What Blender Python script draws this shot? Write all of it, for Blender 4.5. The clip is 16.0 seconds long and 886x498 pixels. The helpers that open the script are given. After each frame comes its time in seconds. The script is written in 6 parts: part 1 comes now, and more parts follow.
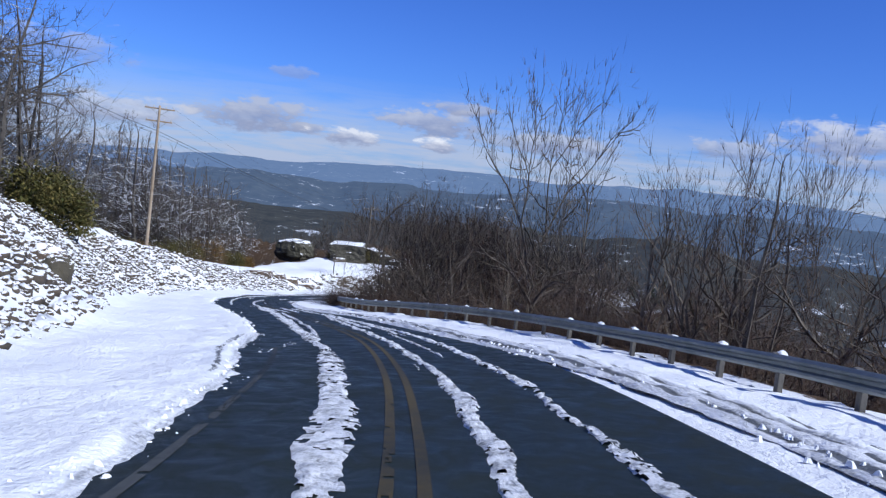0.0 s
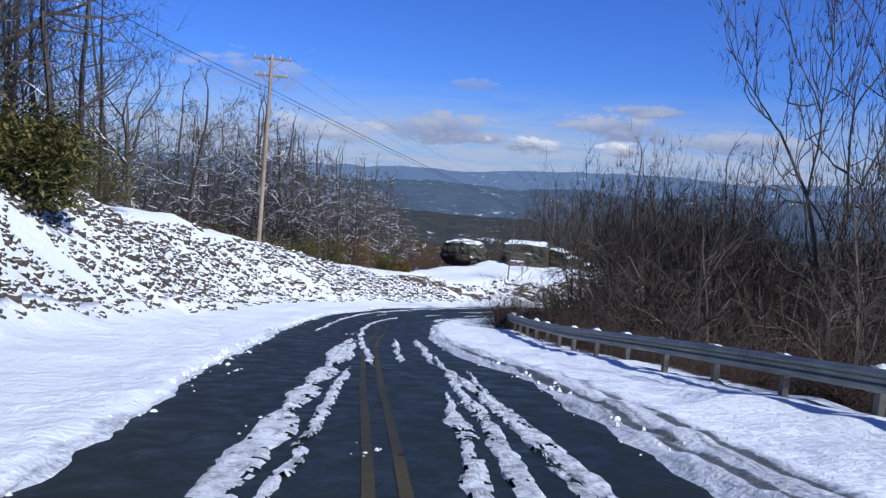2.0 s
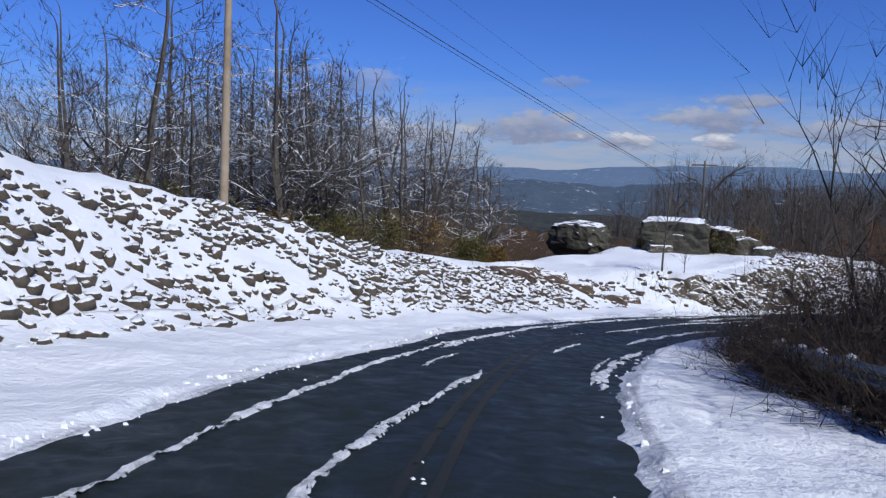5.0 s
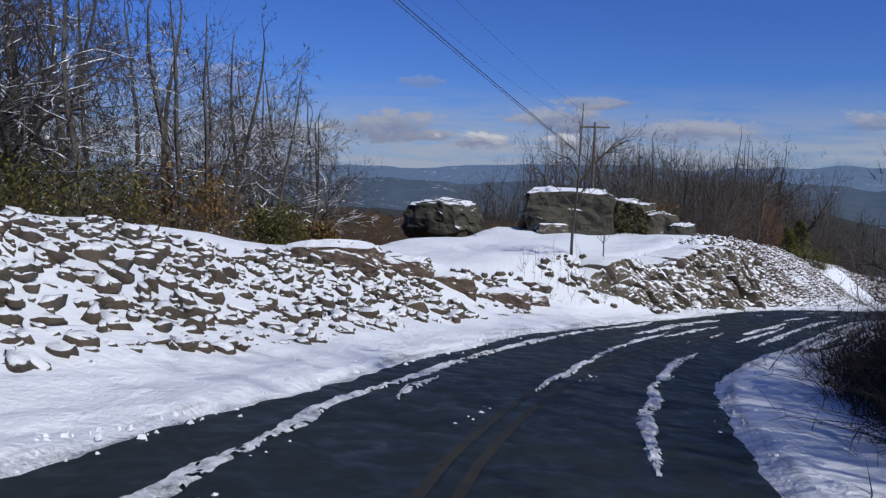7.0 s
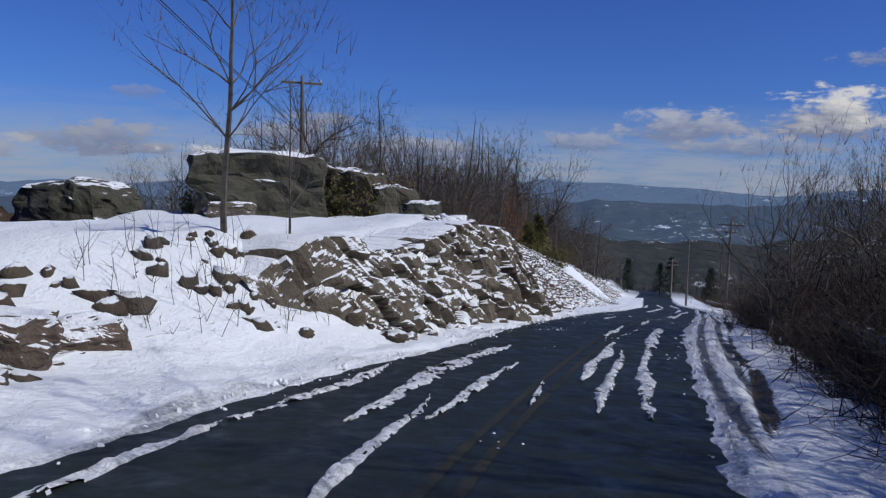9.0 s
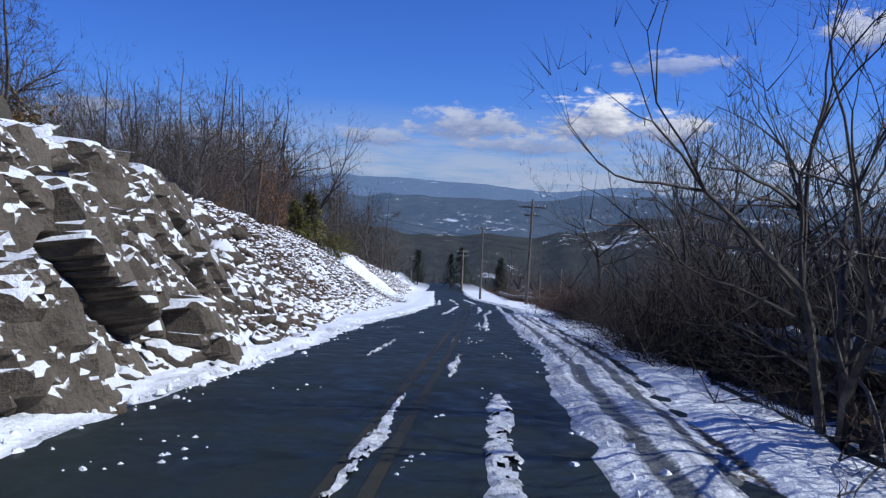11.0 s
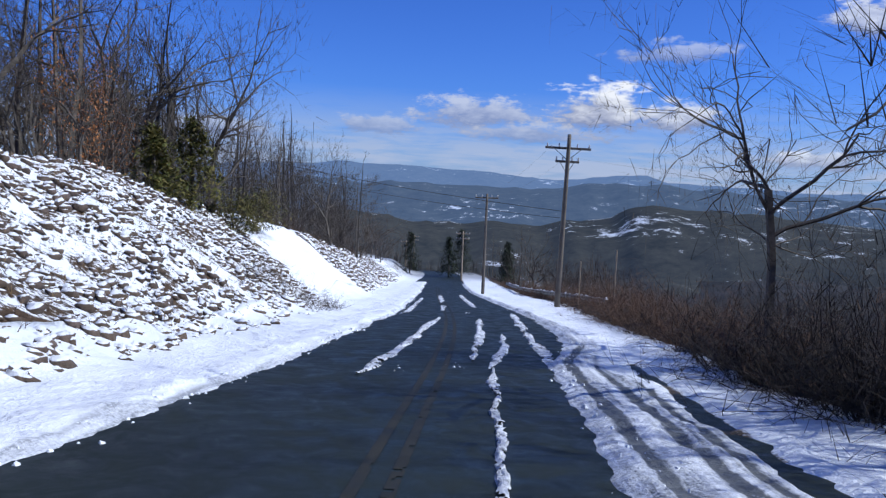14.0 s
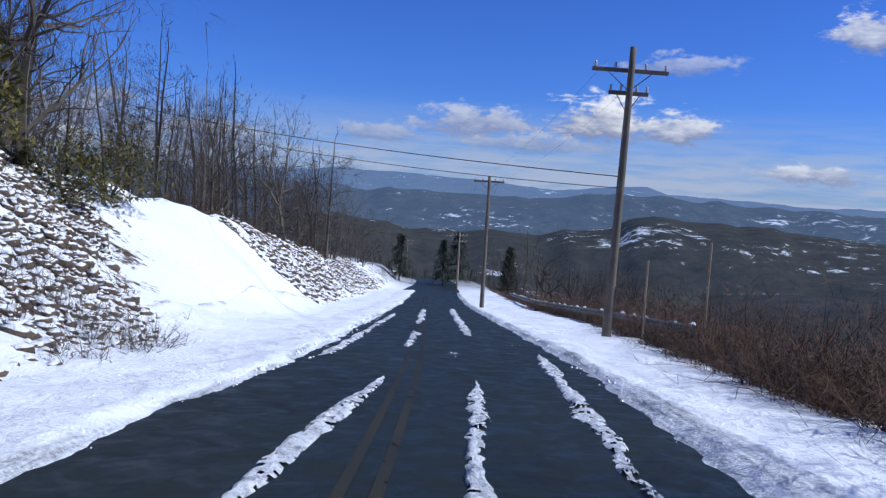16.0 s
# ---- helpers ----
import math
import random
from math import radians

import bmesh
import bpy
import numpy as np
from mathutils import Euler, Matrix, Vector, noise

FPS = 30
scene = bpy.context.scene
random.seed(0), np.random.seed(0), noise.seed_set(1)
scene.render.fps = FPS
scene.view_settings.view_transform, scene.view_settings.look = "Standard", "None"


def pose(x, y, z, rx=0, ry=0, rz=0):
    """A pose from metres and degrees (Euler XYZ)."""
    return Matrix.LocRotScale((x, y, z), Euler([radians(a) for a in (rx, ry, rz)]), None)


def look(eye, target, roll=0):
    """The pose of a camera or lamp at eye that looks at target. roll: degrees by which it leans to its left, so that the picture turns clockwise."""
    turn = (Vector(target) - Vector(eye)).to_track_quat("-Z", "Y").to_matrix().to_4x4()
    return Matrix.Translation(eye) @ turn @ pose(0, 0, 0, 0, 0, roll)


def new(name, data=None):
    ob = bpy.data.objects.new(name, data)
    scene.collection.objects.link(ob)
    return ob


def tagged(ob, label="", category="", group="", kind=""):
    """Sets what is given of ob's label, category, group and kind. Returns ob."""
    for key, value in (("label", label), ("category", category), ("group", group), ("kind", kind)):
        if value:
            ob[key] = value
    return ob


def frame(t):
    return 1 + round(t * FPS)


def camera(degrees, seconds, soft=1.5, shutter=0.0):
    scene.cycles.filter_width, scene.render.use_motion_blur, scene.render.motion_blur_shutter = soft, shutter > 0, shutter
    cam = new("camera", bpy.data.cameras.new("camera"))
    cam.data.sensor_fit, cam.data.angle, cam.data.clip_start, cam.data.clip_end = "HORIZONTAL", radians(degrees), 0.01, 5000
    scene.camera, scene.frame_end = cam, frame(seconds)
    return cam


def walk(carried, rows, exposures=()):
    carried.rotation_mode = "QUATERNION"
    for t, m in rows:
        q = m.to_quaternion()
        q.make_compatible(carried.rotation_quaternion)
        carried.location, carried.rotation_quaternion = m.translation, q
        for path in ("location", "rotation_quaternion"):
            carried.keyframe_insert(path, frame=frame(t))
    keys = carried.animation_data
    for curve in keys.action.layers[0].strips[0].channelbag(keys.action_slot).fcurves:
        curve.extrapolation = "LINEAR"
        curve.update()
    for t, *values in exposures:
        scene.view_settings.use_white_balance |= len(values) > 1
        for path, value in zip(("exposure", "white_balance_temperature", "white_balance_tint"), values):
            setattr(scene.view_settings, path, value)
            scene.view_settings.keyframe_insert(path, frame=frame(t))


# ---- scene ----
cam = camera(60.0, 16.0, 1.3)
ROWS = [
    (0.0, 0.000, -0.000, 1.450, 84.00, -5.70, -0.00),
    (0.5, -0.063, 5.101, 0.699, 83.85, -5.49, 2.66),
    (1.0, -0.375, 10.234, -0.075, 83.61, -5.28, 6.16),
    (1.5, -0.999, 15.143, -0.887, 83.60, -4.60, 9.95),
    (2.0, -1.886, 19.861, -1.698, 83.53, -3.64, 13.40),
    (2.5, -3.027, 24.308, -2.464, 83.66, -3.03, 16.68),
    (3.0, -4.262, 28.417, -3.153, 83.81, -2.59, 19.20),
    (3.2, -4.738, 29.961, -3.422, 83.74, -2.65, 19.79),
    (3.9, -6.280, 35.151, -4.362, 83.63, -2.28, 21.43),
    (4.6, -7.631, 40.001, -5.284, 83.42, -1.66, 21.09),
    (5.3, -8.978, 45.161, -6.203, 83.31, -1.30, 19.25),
    (5.5, -9.393, 46.727, -6.467, 83.31, -1.24, 18.64),
    (6.0, -10.361, 50.714, -7.126, 83.30, -1.12, 16.70),
    (6.5, -11.094, 54.784, -7.788, 83.32, -1.25, 13.73),
    (7.0, -11.519, 58.892, -8.490, 83.50, -1.41, 9.70),
    (7.5, -11.588, 62.843, -9.145, 83.72, -1.27, 5.57),
    (8.0, -11.341, 66.611, -9.757, 84.34, -1.04, 0.87),
    (8.5, -10.833, 70.197, -10.348, 84.60, -0.99, -4.49),
    (9.0, -10.004, 73.672, -10.906, 85.08, -1.39, -10.14),
    (9.5, -8.923, 76.903, -11.367, 85.09, -1.92, -15.60),
    (10.0, -7.616, 79.943, -11.807, 85.16, -1.82, -20.32),
    (10.2, -7.056, 81.100, -11.970, 85.23, -1.98, -21.68),
    (10.9, -4.804, 85.488, -12.470, 85.14, -2.16, -25.32),
    (11.6, -2.079, 90.253, -12.931, 84.91, -2.44, -26.02),
    (12.3, 0.749, 95.250, -13.583, 84.75, -2.58, -25.59),
    (12.5, 1.535, 96.678, -13.811, 84.70, -2.53, -25.41),
    (13.0, 3.511, 100.346, -14.415, 84.54, -2.62, -25.28),
    (13.5, 5.463, 104.053, -15.032, 84.39, -2.50, -25.17),
    (14.0, 7.400, 107.681, -15.629, 84.21, -2.31, -25.26),
    (14.5, 9.255, 111.113, -16.212, 84.27, -2.05, -25.26),
    (15.0, 11.084, 114.540, -16.760, 84.29, -2.25, -25.31),
    (15.5, 12.900, 117.880, -17.307, 84.73, -2.56, -25.34),
    (16.0, 14.768, 121.389, -17.797, 84.83, -3.27, -25.28),
]
walk(cam, [(t, pose(x, y, z, rx, ry, rz)) for t, x, y, z, rx, ry, rz in ROWS],
     ((0.0, 0.05, 6400, 10), (1.5, 0.03, 6350, 10), (3.0, -0.26, 6350, 10), (5.5, -0.32, 6750, 10), (7.5, -0.52, 6850, 10), (9.0, -0.6, 6800, 10), (10.0, -0.35, 6500, 10), (12.5, -0.05, 6250, 10), (14.5, -0.03, 6200, 10), (16.0, -0.12, 6250, 10)))

# ---- world, sun ----
SUN_AZ, SUN_EL = radians(-30.0), radians(43.0)      # azimuth of the sun from +x, counter-clockwise
sun_dir = Vector((math.cos(SUN_AZ) * math.cos(SUN_EL), math.sin(SUN_AZ) * math.cos(SUN_EL), math.sin(SUN_EL)))
sun_data = bpy.data.lights.new("sun", "SUN")
sun_data.energy, sun_data.angle, sun_data.color = 5.0, radians(0.6), (0.92, 0.945, 0.93)
new("sun", sun_data).matrix_world = look(sun_dir * 60, (0, 0, 0))


def link(nt, a, b):
    nt.links.new(a, b)


def math_node(nt, op, a, b=None, clamp=False):
    n = nt.nodes.new("ShaderNodeMath")
    n.operation, n.use_clamp = op, clamp
    for i, v in enumerate((a, b)):
        if v is None:
            continue
        if isinstance(v, (int, float)):
            n.inputs[i].default_value = v
        else:
            link(nt, v, n.inputs[i])
    return n.outputs[0]


def ramp_node(nt, fac, stops, mode="LINEAR"):
    n = nt.nodes.new("ShaderNodeValToRGB")
    n.color_ramp.interpolation = mode
    el = n.color_ramp.elements
    el[0].position, el[1].position = stops[0][0], stops[-1][0]
    for p, c in stops[1:-1]:
        el.new(p)
    for e, (p, c) in zip(el, stops):
        e.color = (c, c, c, 1) if isinstance(c, (int, float)) else (*c, 1)
    link(nt, fac, n.inputs[0])
    return n.outputs[0]


def noise_node(nt, vec, scale, detail=4.0, rough=0.55, dist=0.0):
    n = nt.nodes.new("ShaderNodeTexNoise")
    n.inputs["Scale"].default_value, n.inputs["Detail"].default_value = scale, detail
    n.inputs["Roughness"].default_value, n.inputs["Distortion"].default_value = rough, dist
    if vec is not None:
        link(nt, vec, n.inputs["Vector"])
    return n.outputs["Fac"]


def mix_node(nt, fac, a, b, blend="MIX"):
    n = nt.nodes.new("ShaderNodeMix")
    n.data_type, n.blend_type = "RGBA", blend
    for sock, v in ((n.inputs[0], fac), (n.inputs[6], a), (n.inputs[7], b)):
        if isinstance(v, (int, float)):
            sock.default_value = v
        elif isinstance(v, tuple):
            sock.default_value = (*v, 1)
        else:
            link(nt, v, sock)
    return n.outputs[2]


world = bpy.data.worlds.new("world")
scene.world = world
world.use_nodes = True
wn = world.node_tree
wn.nodes.clear()
sky = wn.nodes.new("ShaderNodeTexSky")
sky.sky_type, sky.sun_disc = "NISHITA", False
sky.sun_elevation, sky.sun_rotation = SUN_EL, math.pi / 2 - SUN_AZ
sky.altitude, sky.air_density, sky.dust_density, sky.ozone_density = 600, 1.0, 0.15, 2.5
co = wn.nodes.new("ShaderNodeTexCoord").outputs["Generated"]
sep = wn.nodes.new("ShaderNodeSeparateXYZ")
link(wn, co, sep.inputs[0])
# low fair-weather cumulus: flat grey bases and pale tops, over a thin hazy layer on the horizon
azim = math_node(wn, "MULTIPLY", math_node(wn, "ARCTAN2", math_node(wn, "MULTIPLY", sep.outputs[0], -1.0), sep.outputs[1]), 57.296)
elev = math_node(wn, "MULTIPLY", math_node(wn, "ARCSINE", sep.outputs[2]), 57.296)
flat = wn.nodes.new("ShaderNodeVectorMath")
flat.operation = "MULTIPLY"
link(wn, co, flat.inputs[0])
flat.inputs[1].default_value = (1.0, 1.0, 2.6)
puff = math_node(wn, "SUBTRACT", noise_node(wn, flat.outputs[0], 22.0, 7.0, 0.6, 0.2), 0.5)
frill = math_node(wn, "SUBTRACT", noise_node(wn, flat.outputs[0], 70.0, 5.0, 0.6, 0.1), 0.5)
ragged = math_node(wn, "ADD", math_node(wn, "MULTIPLY", puff, 2.6), math_node(wn, "MULTIPLY", frill, 0.9))
deep = mix_node(wn, 1.0, sky.outputs[0], (0.33, 0.62, 1.45), "MULTIPLY")
streaky = wn.nodes.new("ShaderNodeVectorMath")
streaky.operation = "MULTIPLY"
link(wn, co, streaky.inputs[0])
streaky.inputs[1].default_value = (1.0, 1.0, 9.0)
layer = noise_node(wn, streaky.outputs[0], 9.0, 7.0, 0.6, 0.3)
layer = math_node(wn, "MULTIPLY", ramp_node(wn, layer, [(0.32, 0.2), (0.55, 1.0)]), ramp_node(wn, math_node(wn, "DIVIDE", elev, 10.0), [(0.0, 0.9), (0.12, 0.85), (0.24, 0.6), (0.4, 0.25), (0.6, 0.0)]))
mixed = mix_node(wn, layer, deep, (5.0, 5.8, 7.7))
# azimuth to the left of +y, elevation, half width, half height, thickness, paleness of the top
for az, el, wide, high, thick, pale in (
        (13.7, 2.5, 2.7, 0.95, 0.9, 0.25), (11.4, 5.8, 1.2, 0.35, 0.45, 0.2), (10.2, 1.9, 1.2, 0.4, 0.8, 0.25), (7.2, 1.6, 1.7, 0.5, 0.9, 0.8), (0.8, 3.2, 2.7, 0.8, 0.9, 0.3),
        (0.4, 1.6, 1.1, 0.4, 0.9, 1.0), (-1.6, 4.4, 1.9, 0.4, 0.8, 0.2), (-8.0, 2.4, 3.2, 0.7, 0.8, 0.3), (-20.0, 3.2, 2.2, 0.6, 0.7, 0.4), (-27.6, 4.3, 2.9, 1.0, 0.85, 0.55),
        (-36.3, 4.8, 2.4, 1.35, 1.1, 1.0), (-42.0, 4.4, 2.3, 0.95, 1.0, 0.9), (-41.6, 8.8, 2.6, 0.6, 0.6, 0.6), (-53.4, 10.8, 1.5, 1.2, 0.9, 0.9), (-50.9, 1.7, 2.6, 0.6, 0.8, 0.9),
        (-31.5, 3.0, 3.0, 0.6, 0.7, 0.45), (27.0, 5.5, 3.0, 1.0, 0.5, 0.3), (24.0, 1.8, 3.5, 0.9, 0.7, 0.5)):
    u = math_node(wn, "DIVIDE", math_node(wn, "SUBTRACT", azim, az), wide * 1.7)
    v = math_node(wn, "DIVIDE", math_node(wn, "SUBTRACT", elev, el), high * 1.5)
    under = math_node(wn, "MULTIPLY", math_node(wn, "MINIMUM", v, 0.0), 0.6)
    r2 = math_node(wn, "ADD", math_node(wn, "MULTIPLY", u, u), math_node(wn, "ADD", math_node(wn, "MULTIPLY", v, v), math_node(wn, "MULTIPLY", under, under)))
    blob = math_node(wn, "ADD", math_node(wn, "SUBTRACT", 1.0, math_node(wn, "SQRT", r2)), ragged)
    blob = ramp_node(wn, blob, [(-0.0, 0.0), (0.55, thick * 0.92)], "EASE")
    lit = ramp_node(wn, math_node(wn, "ADD", math_node(wn, "MULTIPLY", v, 0.5), math_node(wn, "ADD", math_node(wn, "MULTIPLY", ragged, 0.5), 0.5)), [(0.3, (3.0, 3.5, 5.4)), (0.85, (3.4 + 6.6 * pale, 4.0 + 6.2 * pale, 5.8 + 5.0 * pale))])
    mixed = mix_node(wn, blob, mixed, lit)
bg = wn.nodes.new("ShaderNodeBackground")
bg.inputs[1].default_value = 0.09
link(wn, mixed, bg.inputs[0])
wo = wn.nodes.new("ShaderNodeOutputWorld")
link(wn, bg.outputs[0], wo.inputs[0])

# ---- materials ----
def material(name, build):
    m = bpy.data.materials.new(name)
    m.use_nodes = True
    nt = m.node_tree
    bsdf = nt.nodes["Principled BSDF"]
    build(nt, bsdf)
    return m


def coords(nt, kind="Object"):
    return nt.nodes.new("ShaderNodeTexCoord").outputs[kind]


def bump(nt, bsdf, height, strength, distance):
    n = nt.nodes.new("ShaderNodeBump")
    n.inputs["Strength"].default_value, n.inputs["Distance"].default_value = strength, distance
    link(nt, height, n.inputs["Height"])
    link(nt, n.outputs[0], bsdf.inputs["Normal"])


def position(nt):
    return nt.nodes.new("ShaderNodeNewGeometry").outputs["Position"]


def upward(nt):
    g = nt.nodes.new("ShaderNodeNewGeometry")
    s = nt.nodes.new("ShaderNodeSeparateXYZ")
    link(nt, g.outputs["Normal"], s.inputs[0])
    return s.outputs[2]


def snow_build(nt, b):
    p = position(nt)
    big, fine = noise_node(nt, p, 0.5, 5), noise_node(nt, p, 9.0, 6, 0.65)
    col = mix_node(nt, ramp_node(nt, big, [(0.35, 0.0), (0.7, 1.0)]), (0.84, 0.86, 0.9), (0.76, 0.79, 0.84))
    link(nt, col, b.inputs["Base Color"])
    b.inputs["Roughness"].default_value = 0.55
    b.inputs["Specular IOR Level"].default_value = 0.3
    bump(nt, b, math_node(nt, "ADD", fine, math_node(nt, "MULTIPLY", noise_node(nt, p, 2.2, 5, 0.6), 2.0)), 0.7, 0.07)


def slush_build(nt, b):
    p = position(nt)
    n1, n2 = noise_node(nt, p, 6.0, 6, 0.7), noise_node(nt, p, 30.0, 6, 0.8)
    f = ramp_node(nt, math_node(nt, "ADD", math_node(nt, "MULTIPLY", n1, 0.6), math_node(nt, "MULTIPLY", n2, 0.4)), [(0.37, 0.0), (0.46, 0.55), (0.54, 1.0)])
    link(nt, mix_node(nt, f, (0.1, 0.108, 0.112), (0.8, 0.82, 0.86)), b.inputs["Base Color"])
    b.inputs["Roughness"].default_value = 0.5
    bump(nt, b, n2, 0.8, 0.03)


def shoulder_build(nt, b):
    """Snow beside the road: pressed to grey slush by wheels, with wet tracks and muddy ruts worn through it."""
    snow_build(nt, b)
    snow_col = b.inputs["Base Color"].links[0].from_socket
    lane = nt.nodes.new("ShaderNodeAttribute")
    lane.attribute_name = "lane"
    wear = nt.nodes.new("ShaderNodeAttribute")
    wear.attribute_name = "wear"
    sp = nt.nodes.new("ShaderNodeSeparateColor")
    link(nt, wear.outputs["Color"], sp.inputs[0])
    p = position(nt)
    n1, n2 = noise_node(nt, lane.outputs["Vector"], 6.0, 6, 0.65), noise_node(nt, p, 20.0, 6, 0.72)
    rough = math_node(nt, "SUBTRACT", math_node(nt, "ADD", math_node(nt, "MULTIPLY", n1, 0.6), math_node(nt, "MULTIPLY", n2, 0.4)), 0.5)
    f = ramp_node(nt, math_node(nt, "ADD", rough, 0.5), [(0.38, 0.0), (0.47, 0.6), (0.56, 1.0)])
    grey = mix_node(nt, f, (0.13, 0.14, 0.15), (0.74, 0.76, 0.81))
    c = mix_node(nt, ramp_node(nt, math_node(nt, "ADD", sp.outputs[0], math_node(nt, "MULTIPLY", rough, 1.2)), [(0.4, 0.0), (0.7, 1.0)]), snow_col, grey)
    c = mix_node(nt, ramp_node(nt, math_node(nt, "ADD", sp.outputs[1], math_node(nt, "MULTIPLY", rough, 2.2)), [(0.42, 0.0), (0.62, 0.9)]), c, (0.05, 0.055, 0.056))
    mud = mix_node(nt, ramp_node(nt, n2, [(0.4, 0.0), (0.6, 1.0)]), (0.02, 0.015, 0.01), (0.11, 0.075, 0.035))
    c = mix_node(nt, ramp_node(nt, math_node(nt, "ADD", sp.outputs[2], math_node(nt, "MULTIPLY", rough, 1.6)), [(0.42, 0.0), (0.56, 1.0)]), c, mud)
    link(nt, c, b.inputs["Base Color"])


def asphalt_build(nt, b):
    p = position(nt)
    n1, n2 = noise_node(nt, p, 0.35, 4, 0.6), noise_node(nt, p, 130.0, 3, 0.8)
    n3 = noise_node(nt, p, 2.4, 5, 0.65, 0.6)
    c = mix_node(nt, ramp_node(nt, n1, [(0.3, 0.0), (0.7, 1.0)]), (0.0055, 0.0095, 0.0085), (0.0115, 0.018, 0.0155))
    c = mix_node(nt, math_node(nt, "MULTIPLY", n2, 0.26), c, (0.04, 0.052, 0.046))
    link(nt, c, b.inputs["Base Color"])
    link(nt, ramp_node(nt, n3, [(0.3, 0.36), (0.68, 0.8)]), b.inputs["Roughness"])
    b.inputs["Specular IOR Level"].default_value = 0.26
    bump(nt, b, n2, 0.5, 0.004)


def rock_build(nt, b, tone=((0.036, 0.031, 0.024), (0.125, 0.103, 0.074))):
    p = position(nt)
    oi = nt.nodes.new("ShaderNodeObjectInfo").outputs["Random"]
    isl = nt.nodes.new("ShaderNodeNewGeometry").outputs["Random Per Island"]
    r = math_node(nt, "FRACT", math_node(nt, "ADD", oi, isl))
    n1, n2 = noise_node(nt, p, 2.2, 6, 0.65, 0.4), noise_node(nt, p, 16.0, 5, 0.7)
    c = mix_node(nt, ramp_node(nt, n1, [(0.3, 0.0), (0.66, 1.0)]), tone[0], tone[1])
    c = mix_node(nt, math_node(nt, "MULTIPLY", r, 0.55), c, (0.1, 0.068, 0.038))
    c = mix_node(nt, ramp_node(nt, n2, [(0.5, 0.0), (0.75, 0.6)]), c, (0.03, 0.029, 0.026))
    link(nt, c, b.inputs["Base Color"])
    b.inputs["Roughness"].default_value = 0.85
    bump(nt, b, math_node(nt, "ADD", n1, math_node(nt, "MULTIPLY", n2, 0.4)), 0.9, 0.12)


def cap_build(nt, b, level=0.9, rag=0.7, tone=((0.036, 0.031, 0.024), (0.125, 0.103, 0.074))):
    """Rock that carries snow on its flat upper sides."""
    rock_build(nt, b, tone)
    rock_col = b.inputs["Base Color"].links[0].from_socket
    p = position(nt)
    up = math_node(nt, "ADD", upward(nt), math_node(nt, "MULTIPLY", math_node(nt, "SUBTRACT", noise_node(nt, p, 1.6, 6, 0.7), 0.5), rag))
    link(nt, mix_node(nt, ramp_node(nt, up, [(level, 0.0), (level + 0.05, 1.0)]), rock_col, (0.84, 0.86, 0.9)), b.inputs["Base Color"])


def ground_build(nt, b):
    """Snow with leaf litter and soil showing on the steep slopes and under the woods; the far valley is bare woodland."""
    p = position(nt)
    att = nt.nodes.new("ShaderNodeAttribute")
    att.attribute_name = "cover"
    sp = nt.nodes.new("ShaderNodeSeparateColor")
    link(nt, att.outputs["Color"], sp.inputs[0])
    n1, n2 = noise_node(nt, p, 0.9, 7, 0.68, 0.3), noise_node(nt, p, 7.0, 6, 0.7)
    snow = mix_node(nt, ramp_node(nt, n1, [(0.3, 0.0), (0.7, 1.0)]), (0.84, 0.86, 0.9), (0.77, 0.8, 0.85))
    litter = mix_node(nt, ramp_node(nt, n2, [(0.35, 0.0), (0.65, 1.0)]), (0.035, 0.022, 0.013), (0.11, 0.07, 0.038))
    woods = mix_node(nt, ramp_node(nt, noise_node(nt, p, 0.05, 8, 0.75), [(0.38, 0.0), (0.62, 1.0)]), (0.011, 0.012, 0.01), (0.04, 0.036, 0.028))
    fields = ramp_node(nt, noise_node(nt, p, 0.011, 6, 0.6), [(0.67, 0.0), (0.7, 0.6)])
    woods = mix_node(nt, fields, woods, (0.7, 0.72, 0.76))
    edge = math_node(nt, "ADD", sp.outputs[0], math_node(nt, "MULTIPLY", math_node(nt, "SUBTRACT", math_node(nt, "ADD", math_node(nt, "MULTIPLY", n1, 0.6), math_node(nt, "MULTIPLY", n2, 0.4)), 0.5), 1.7))
    c = mix_node(nt, ramp_node(nt, edge, [(0.46, 0.0), (0.54, 1.0)]), litter, snow)
    c = mix_node(nt, sp.outputs[1], c, woods)
    # haze over the far valley is painted as blue emission on the ground
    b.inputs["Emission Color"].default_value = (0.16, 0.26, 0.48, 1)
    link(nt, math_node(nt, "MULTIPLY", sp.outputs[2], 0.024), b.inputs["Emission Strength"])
    link(nt, c, b.inputs["Base Color"])
    b.inputs["Roughness"].default_value = 0.8
    b.inputs["Specular IOR Level"].default_value = 0.2
    bump(nt, b, math_node(nt, "ADD", n1, math_node(nt, "MULTIPLY", n2, 0.5)), 0.8, 0.15)


